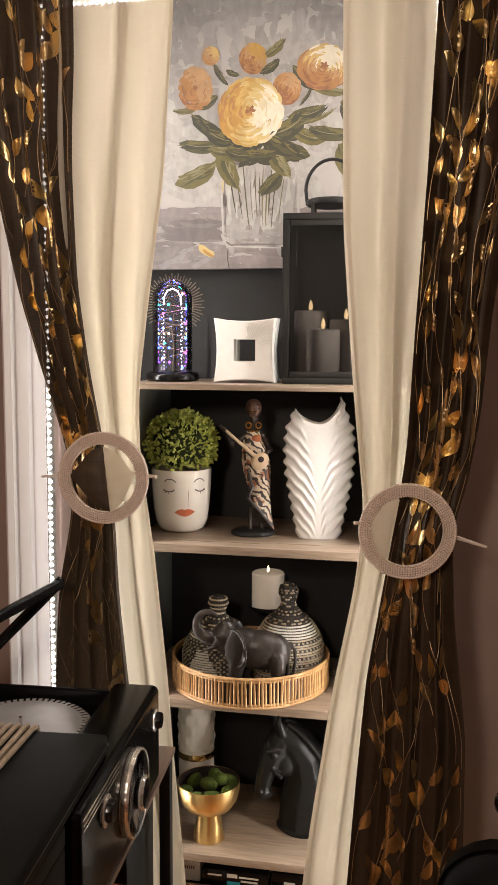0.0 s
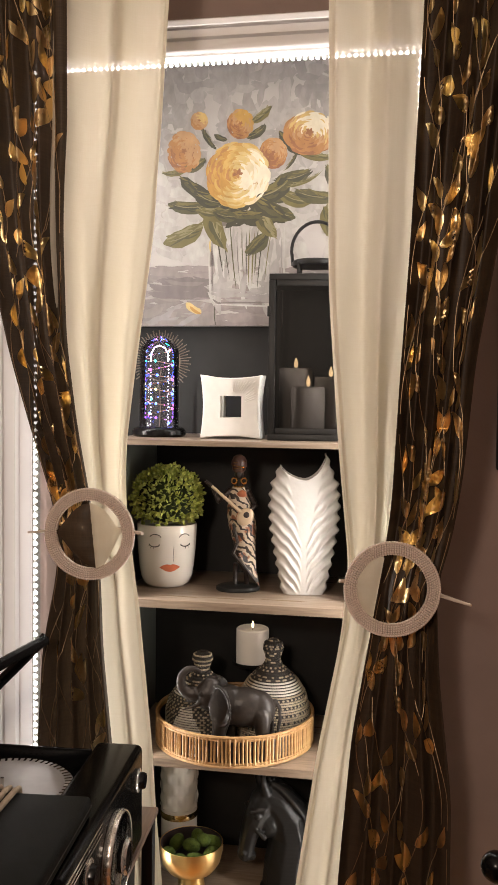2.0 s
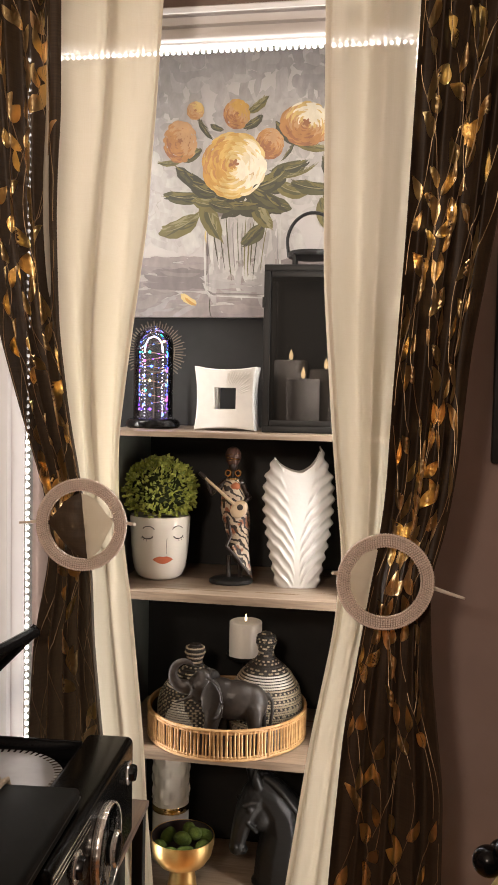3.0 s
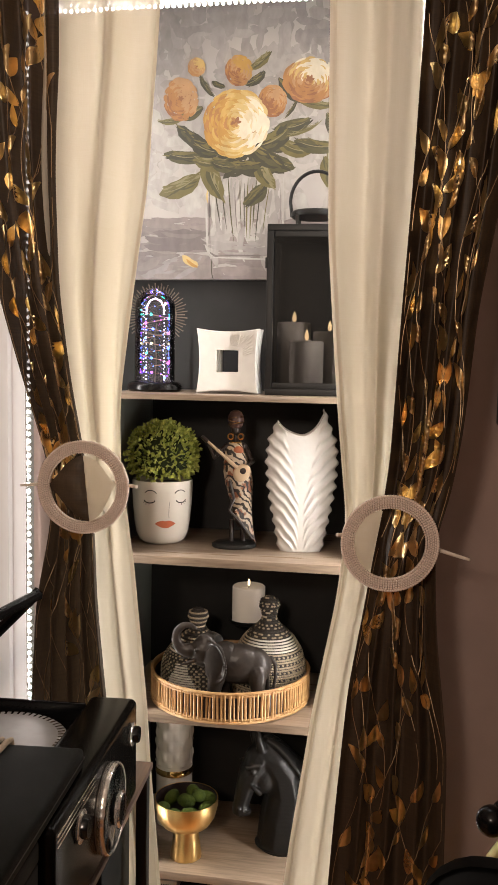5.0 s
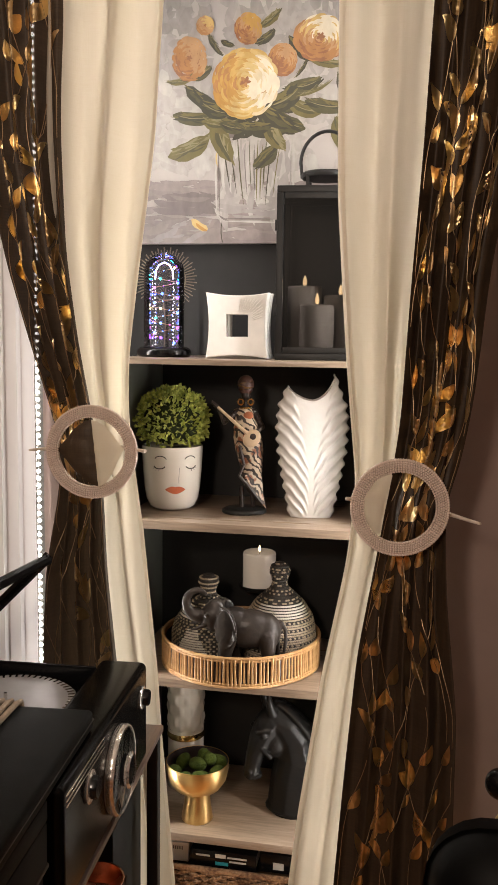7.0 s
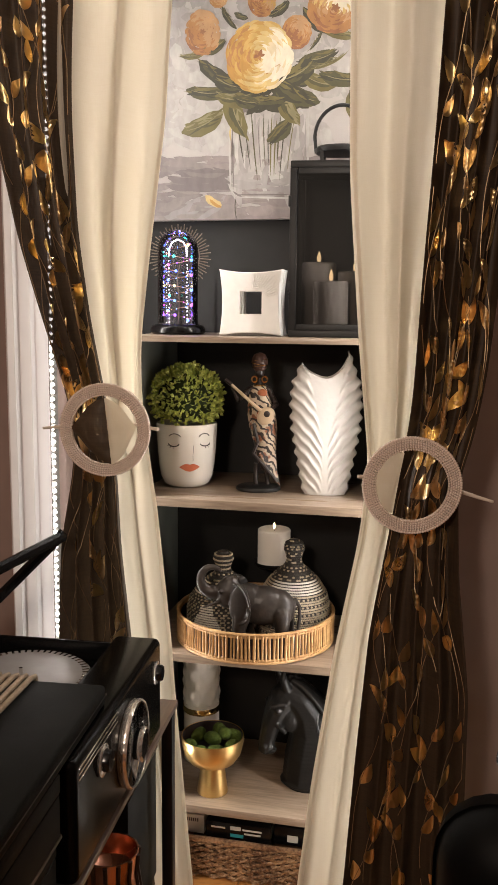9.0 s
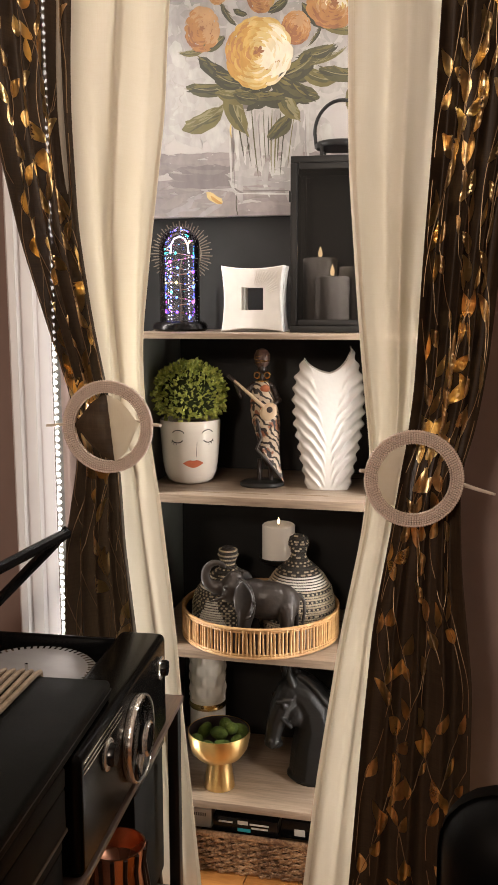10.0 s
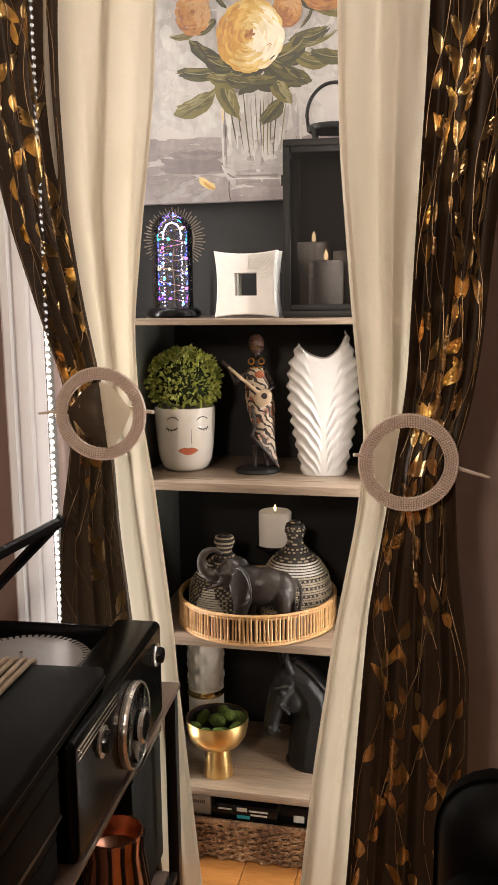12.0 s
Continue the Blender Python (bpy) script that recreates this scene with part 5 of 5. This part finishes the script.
def horse_head():
    bm = bmesh.new()
    # chest, arched neck, poll
    neck = [((0.052, 0, 0.015), 0.057), ((0.056, 0, 0.07), 0.056), ((0.066, 0, 0.125), 0.054), ((0.056, 0, 0.17), 0.05), ((0.032, 0, 0.205), 0.042), ((0.008, 0, 0.218), 0.034)]
    for (a, ra), (b, rb) in zip(neck, neck[1:]):
        capsule(a, b, ra, rb, bm, 6)
    # brow, cheek, nose, muzzle
    face = [((-0.004, 0, 0.212), 0.033), ((-0.022, 0, 0.18), 0.029), ((-0.036, 0, 0.145), 0.022), ((-0.044, 0, 0.112), 0.0185), ((-0.046, 0, 0.098), 0.0195)]
    for (a, ra), (b, rb) in zip(face, face[1:]):
        capsule(a, b, ra, rb, bm, 6)
    blob((0.008, 0, 0.168), 0.037, bm, 3, scale=(0.95, 0.82, 1.1))
    blob((-0.036, 0, 0.09), 0.014, bm, 2, scale=(1.1, 1, 0.8))
    for sy in (-1, 1):
        capsule((-0.004, sy * 0.017, 0.236), (-0.013, sy * 0.022, 0.262), 0.0125, 0.009, bm, 6)
        capsule((-0.013, sy * 0.022, 0.262), (-0.012, sy * 0.018, 0.284), 0.009, 0.0022, bm, 6)
        blob((-0.026, sy * 0.025, 0.19), 0.0078, bm, 2)
        capsule((-0.04, sy * 0.021, 0.2), (-0.012, sy * 0.029, 0.203), 0.0048, 0.0048, bm, 6)
        blob((-0.054, sy * 0.0145, 0.104), 0.0058, bm, 2)
        capsule((-0.052, sy * 0.014, 0.09), (-0.03, sy * 0.018, 0.098), 0.0035, 0.003, bm, 5)
        capsule((-0.03, sy * 0.024, 0.16), (-0.012, sy * 0.03, 0.142), 0.004, 0.006, bm, 5)
        # mane: long locks that fall back along the neck
        for k in range(9):
            t0 = k / 8
            x0, z0 = 0.012 + 0.085 * t0 ** 1.1, 0.252 - 0.075 * t0 ** 1.6
            lock = [(x0 + 0.05 * q ** 0.8, sy * (0.012 + 0.04 * math.sin(1.5 * q) + 0.002 * k), z0 - (0.03 + 0.085 * t0) * q ** 1.4 - 0.02 * q) for q in np.linspace(0, 1, 7)]
            for i in range(6):
                capsule(lock[i], lock[i + 1], 0.0085 - 0.0006 * i, 0.0079 - 0.0006 * i, bm, 3)
    # forelock between the ears
    for k in (-1, 0, 1):
        capsule((0.0, 0.006 * k, 0.25), (-0.034, 0.008 * k, 0.214), 0.007, 0.004, bm, 6)
    blob((0.052, 0, 0.01), 0.063, bm, 3, scale=(1, 0.88, 0.18))
    ob = part("horse_bust", bm, M_HORSE)
    fused(ob, 0.0024, 2)
    ob.matrix_world = pose(0.087, 0.135, S4 + 0.0005, 0, 0, 26)
    tagged(ob, "black horse head bust with a combed mane", "sculpture")


gold_bowl()
for k, (dx, dy, dz) in enumerate(((-0.042, -0.018, 0.12), (-0.014, -0.038, 0.118), (0.02, -0.034, 0.12), (0.042, -0.006, 0.122), (-0.035, 0.02, 0.124), (0.0, 0.0, 0.132),
                                  (0.022, 0.012, 0.14), (0.005, 0.036, 0.132), (0.036, 0.03, 0.128))):
    moss_stone((-0.068 + dx * 1.12, 0.07 + dy * 1.12, S4 + dz - 0.006), (1.0 + 0.12 * (k % 3), 0.78, 0.7 + 0.05 * (k % 2)), k)
white_vase()
horse_head()


# ---- floor of the niche ----
def seagrass_basket():
    t = thing("seagrass_basket", "low woven seagrass basket of books on the floor", "basket", (0.03, 0.155, 0.0))
    hx, hy, h = 0.16, 0.105, 0.092
    part("core", box(-hx + 0.006, hx - 0.006, -hy + 0.006, hy - 0.006, 0.002, h - 0.03, 0.003), M_CANEDARK, t, "dark inside of the basket")
    for row in range(13):
        z = 0.005 + 0.0072 * row
        rnd = random.Random(70 + row)
        for strand in range(2):
            ph = math.pi * (row % 2) + 0.6 * strand
            pts, rad = [], []
            for k in range(53):
                x = -hx + 2 * hx * k / 52
                tw = k * 1.25 + row * 1.7 + 3.1 * strand
                pts.append((x, -hy - 0.002 - 0.0042 * math.sin(2 * math.pi * x / 0.05 + ph) - 0.0022 * math.cos(tw), z + 0.0026 * math.sin(tw) + rnd.uniform(-0.0007, 0.0007)))
                rad.append(0.0027 + 0.0007 * math.sin(k * 1.7 + row) + rnd.uniform(-0.0004, 0.0007))
            part("strand", tube(pts, rad, 6), M_SEAGRASS, t)
        for sx in (-1, 1):
            part("side_strand", tube([(sx * hx, -hy, z), (sx * (hx + 0.003), 0, z), (sx * hx, hy, z)], 0.0042, 6), M_SEAGRASS, t)
    rim = [(-hx, -hy - 0.003, h), (hx, -hy - 0.003, h), (hx, hy, h), (-hx, hy, h)]
    for k in range(4):
        part("rim_braid", tube([rim[k], [(a + b) / 2 for a, b in zip(rim[k], rim[(k + 1) % 4])], rim[(k + 1) % 4]], 0.0068, 7), M_SEAGRASS, t)


def book(name, at, size, cover, label, turn=0.0):
    t = thing(name, label, "book", at, turn, "books in the basket")
    x, y, z = size
    part("pages", box(-x / 2 + 0.002, x / 2 - 0.003, -y / 2 + 0.003, y / 2 - 0.003, 0.003, z - 0.003), M_PAPER, t, "cream page block")
    part("cover", box(-x / 2, x / 2, -y / 2, y / 2, z - 0.003, z, 0.0008), cover, t)
    part("cover", box(-x / 2, x / 2, -y / 2, y / 2, 0, 0.003, 0.0008), cover, t)
    part("spine", box(-x / 2, x / 2, -y / 2 - 0.002, -y / 2 + 0.002, 0, z, 0.001), cover, t)
    return t


def writing_bar(parent, x0, x1, y, z0, z1, material):
    part("writing", box(x0, x1, y - 0.0006, y, z0, z1), material, parent)


seagrass_basket()
b1 = book("book", (-0.005, 0.115, 0.091), (0.15, 0.11, 0.04), M_GLOSSBLK, "black paperback book with pale lettering")
for x0, x1, z0, z1 in ((-0.062, -0.03, 0.026, 0.03), (-0.018, 0.006, 0.025, 0.034), (0.01, 0.054, 0.026, 0.03), (0.014, 0.052, 0.017, 0.021)):
    writing_bar(b1, x0, x1, -0.0572, z0, z1, M_PAGE)
part("print_patch", box(-0.018, 0.012, -0.0578, -0.0571, 0.008, 0.016), M_TEAL, b1, "teal cover print")
b2 = book("book", (-0.112, 0.12, 0.091), (0.05, 0.1, 0.044), M_PAGE, "white paperback book with a dark title")
for k in range(6):
    writing_bar(b2, -0.016 + 0.005 * k, -0.0135 + 0.005 * k, -0.0522, 0.028, 0.036, M_INK)
b3 = book("book", (0.118, 0.12, 0.091), (0.085, 0.1, 0.043), M_GLOSSBLK, "black hardback book lying in the basket")
writing_bar(b3, -0.012, 0.012, -0.0522, 0.008, 0.024, M_PAGE)


# ---- side table with record player ----
def side_table():
    t = thing("side_table", "black metal side table with a dark wood top", "table", (-0.07, -0.172, 0), 3.9)
    part("top", box(-0.5, -0.004, -0.98, -0.004, 0.513, 0.525, 0.002), M_WALNUT, t, "dark wood-grain table top")
    for x, y in ((-0.02, -0.02), (-0.48, -0.02), (-0.02, -0.96), (-0.48, -0.96)):
        part("leg", box(x - 0.011, x + 0.011, y - 0.011, y + 0.011, 0, 0.513, 0.002), M_BLKMETAL, t)
    part("lower_shelf", box(-0.47, -0.03, -0.95, -0.03, 0.12, 0.135, 0.002), M_WALNUT, t)
    part("rail", box(-0.026, -0.014, -0.949, -0.031, 0.12, 0.136, 0.001), M_BLKMETAL, t)


def record_player():
    t = thing("record_player", "glossy black retro record player with chrome knobs", "record player", (-0.066, -0.302, 0.5255), 3.9)
    H = 0.175
    part("front_rail", box(-0.085, 0, -0.455, 0, 0, H, 0.012, None, 4), M_PLAYER, t)
    part("deck", box(-0.41, -0.086, -0.45, 0, 0, H - 0.04, 0.004), M_GLOSSBLK, t)
    part("back_rim", box(-0.41, -0.086, -0.022, 0, H - 0.04, H - 0.025, 0.003), M_GLOSSBLK, t)
    for k in range(3):
        part("trim_strip", box(-0.002, 0.0014, -0.44, -0.27, H - 0.0165 - 0.0075 * k, H - 0.0142 - 0.0075 * k, 0.0006), M_CHROME, t, "thin chrome trim line")
    part("deck_frame", box(-0.41, -0.0865, -0.028, -0.0225, H - 0.04, H - 0.006, 0.002), M_GLOSSBLK, t, "upright black wall behind the platter")
    platter = part("platter", lathe([(0, 0), (0.112, 0), (0.115, 0.003), (0.115, 0.012), (0.112, 0.015), (0, 0.015)], 72, None, pose(-0.2, -0.15, H - 0.039)), M_PLATTER, t, "pale grey platter")
    mark = finish("strobe_mark", box(-0.002, 0.002, -0.006, 0.006, 0, 0.0006), M_CHROME)
    for k in range(60):
        a = 2 * math.pi * k / 60
        o = new("strobe_mark", mark)
        o.parent = platter
        o.matrix_basis = pose(-0.2 + 0.106 * math.cos(a), -0.15 + 0.106 * math.sin(a), H - 0.0238, 0, 0, math.degrees(a) - 90)
    part("spindle", tube([(-0.2, -0.15, H - 0.024), (-0.2, -0.15, H - 0.01)], 0.003, 10), M_CHROME, t)
    part("tone_arm", tube([(-0.3, -0.05, H - 0.012), (-0.31, -0.1, H - 0.008), (-0.25, -0.22, H - 0.01)], 0.004, 8), M_GLOSSBLK, t, "black tone arm")
    for y, z, r in ((-0.05, H - 0.046, 0.014), (-0.345, H - 0.052, 0.016)):
        m = pose(0, y, z, 0, 90, 0)
        collar = part("collar", lathe([(0, 0), (r * 1.3, 0), (r * 1.45, 0.004), (r * 1.2, 0.006), (0, 0.006)], 32, None, m), M_BRIGHT, t, "chrome collar")
        part("small_knob", lathe([(0, 0.003), (r, 0.003), (r, 0.012), (r * 0.9, 0.015), (0, 0.015)], 32, None, m, lambda a, z: 1 + 0.025 * math.sin(24 * a)), M_GLOSSBLK, collar, "ribbed black knob")
    m = pose(0, -0.205, 0.078, 0, 90, 0)
    plate = part("dial_plate", lathe([(0, 0), (0.066, 0), (0.066, 0.002), (0, 0.002)], 56, None, m), M_DIALPLATE, t, "satin metal dial plate")
    d = part("dial", lathe([(0, 0.004), (0.062, 0.004), (0.064, 0.006), (0.064, 0.011), (0.061, 0.013), (0, 0.013)], 56, None, m), M_ACRYL, plate, "clear acrylic tuning dial")
    d.visible_shadow = False
    part("dial_rim", lathe([(0.0645, 0.0135), (0.066, 0.0142), (0.0678, 0.012), (0.068, 0.007), (0.067, 0.002), (0.0645, 0.001)], 120, None, m, lambda a, z: 1 + 0.008 * math.sin(30 * a)), M_BRIGHT, plate, "bright chrome rim")
    part("hub", lathe([(0, 0.012), (0.024, 0.012), (0.024, 0.021), (0.021, 0.024), (0, 0.024)], 40, None, m, lambda a, z: 1 + 0.02 * math.sin(28 * a)), M_GLOSSBLK, plate, "black tuning hub")
    part("hub_ring", lathe([(0.0235, 0.0175), (0.0265, 0.019), (0.0272, 0.023), (0.0235, 0.0262)], 60, None, m, lambda a, z: 1 + 0.02 * math.sin(15 * a)), M_BRIGHT, plate)
    # open dust cover: a clear pane in a black rim, hinged at the far side of the deck
    part("lid_rim", tube([(-0.42, 0.012, H - 0.062), (-0.2, 0.06, 0.34)], 0.0105, 8), M_GLOSSBLK, t, "black rim of the raised lid")
    part("lid_rim", tube([(-0.2, 0.06, 0.335), (-0.3, -0.09, 0.29), (-0.5, -0.42, 0.2)], 0.0105, 8), M_GLOSSBLK, t, "black rim of the raised lid")


def record_case():
    t = thing("record_case", "flat black case wound with beige cotton rope", "case", (-0.06, -0.58, 0.701), 5)
    shell = part("shell", box(-0.42, 0, -0.44, 0, 0, 0.03, 0.007, None, 3), M_LEATHER, t)
    part("seam", box(-0.4205, 0.0005, -0.4405, 0.0005, 0.0135, 0.016, 0.0008), M_INK, shell)
    for k in range(9):
        x = -0.112 - 0.0138 * k
        part("rope_turn", tube([(x + 0.002, 0.006, 0.02), (x + 0.001, 0.004, 0.033), (x, -0.01, 0.0355), (x - 0.004 + 0.003 * (k % 2), -0.15, 0.0355), (x, -0.3, 0.0355), (x, -0.43, 0.034)], 0.0044, 8), M_ROPE, t, "turn of beige cotton rope")


def stacked_box(z0, z1, at, label, clasp=False):
    t = thing("record_box", label, "box", at, 4.2, "stacked record boxes")
    h = z1 - z0
    body = part("body", box(-0.36, 0, -0.33, 0, 0, h * 0.68, 0.003), M_LEATHER, t)
    # thin brown strip, lighter than the box, along its bottom edge
    part("edging", box(-0.3605, 0.0015, -0.3305, 0.0015, 0, 0.006, 0.002), M_EDGING, body, "thin brown metal edging")
    part("lid", box(-0.361, 0.001, -0.331, 0.001, h * 0.68 + 0.001, h, 0.004), M_LEATHER, t)
    if clasp:
        hook = part("clasp", box(0.0012, 0.005, -0.2, -0.178, h * 0.5, h * 0.82, 0.0015), M_BRIGHT, t, "small nickel clasp")
        part("catch", tube([(0.004, -0.189, h * 0.5), (0.009, -0.189, h * 0.42), (0.004, -0.189, h * 0.34)], 0.003, 8), M_BRIGHT, hook)


def copper_vase():
    t = thing("wire_vase", "copper striped vase on the lower shelf", "vase", (-0.115, -0.44, 0.1355))
    part("body", lathe([(0, 0), (0.05, 0), (0.06, 0.03), (0.057, 0.12), (0.046, 0.2), (0.05, 0.235), (0.047, 0.235), (0.042, 0.2), (0, 0.17)], 40), M_COPPER, t)
    for k in range(14):
        a = 2 * math.pi * k / 14
        part("stripe", tube([(r * math.cos(a), r * math.sin(a), z) for r, z in ((0.0605, 0.03), (0.0575, 0.12), (0.0465, 0.2), (0.0505, 0.233))], 0.004, 6), M_INK, t)


def record_crate():
    t = thing("storage_box", "plain black storage box under the table", "box", (-0.24, -0.26, 0.1355), 3.9)
    part("body", box(-0.16, 0.12, -0.1, 0.1, 0, 0.27, 0.004), M_LEATHER, t)
    part("lid", box(-0.163, 0.123, -0.103, 0.103, 0.27, 0.29, 0.003), M_GLOSSBLK, t)


side_table()
record_player()
record_case()
stacked_box(0.526, 0.61, (-0.052, -0.778, 0.526), "black box with a nickel clasp on the table", True)
stacked_box(0.6105, 0.7, (-0.045, -0.778, 0.6105), "black box with brown metal edging under the case")
copper_vase()
record_crate()


# ---- by the right-hand wall ----
def wall_picture():
    t = thing("wall_picture", "dark framed picture on the mauve wall", "picture", (0.7, WY - 0.001, 1.18))
    part("frame", box(-0.15, 0.15, -0.025, 0, 0, 0.4, 0.003), M_BLKMETAL, t)
    part("picture_sheet", box(-0.12, 0.12, -0.027, -0.024, 0.03, 0.37), M_GREYEDGE, t, "dim grey picture sheet")


def gold_ornament():
    t = thing("gold_ornament", "tall textured gold ornament with a black knob", "ornament", (0.598, -0.3, 0))
    part("body", lathe([(0, 0), (0.05, 0), (0.06, 0.02), (0.07, 0.2), (0.075, 0.38), (0.06, 0.47), (0.035, 0.52), (0, 0.53)], 40, None, None, lambda a, z: 1 + 0.05 * math.sin(11 * a + 70 * z)), M_GOLD, t)
    bm = bmesh.new()
    for x, y, z, r in ((-0.055, 0, 0.54, 0.026), (-0.02, -0.01, 0.56, 0.028), (0.01, 0.01, 0.55, 0.03), (-0.03, 0.02, 0.545, 0.024)):
        blob((x, y, z), r, bm, 3)
    k = part("knob", bm, M_GLOSSBLK, t, "clustered glossy black knob")


def armchair():
    t = thing("armchair", "black leather armchair in the dark corner", "armchair", (0.84, -0.66, 0), -10)
    part("seat", box(-0.33, 0.35, -0.3, 0.3, 0.06, 0.32, 0.05, None, 4), M_CHAIR, t)
    part("backrest", box(-0.44, 0.4, 0.0, 0.17, 0.2, 0.59, 0.1, None, 6), M_CHAIR, t)
    part("arm", box(-0.42, -0.28, -0.36, 0.02, 0.28, 0.5, 0.06, None, 5), M_CHAIR, t)
    for x in (-0.28, 0.3):
        for y in (-0.3, 0.25):
            part("foot", box(x - 0.02, x + 0.02, y - 0.02, y + 0.02, 0, 0.062, 0.004), M_BLKMETAL, t)


wall_picture()
gold_ornament()
armchair()

# ---- floor boards ----
board = finish("board", box(-0.0595, 0.0595, 0.0, 1.0, -0.012, 0.0, 0.0012, None, 1), M_FLOOR)
rnd = random.Random(21)
for i in range(34):
    cuts = [-4.1, -2.7 + 0.9 * ((i * 5) % 7) / 7, -1.0 + 0.7 * ((i * 3) % 5) / 5, 0.344 if abs(-1.74 + 0.12 * i) < 0.34 else -0.021]
    for y0, y1 in zip(cuts, cuts[1:]):
        o = new("board", board)
        o.parent = floor
        o.matrix_basis = pose(-1.74 + 0.12 * i, y0, 0) @ Matrix.Diagonal((1, y1 - y0 - 0.0015, 1, 1))
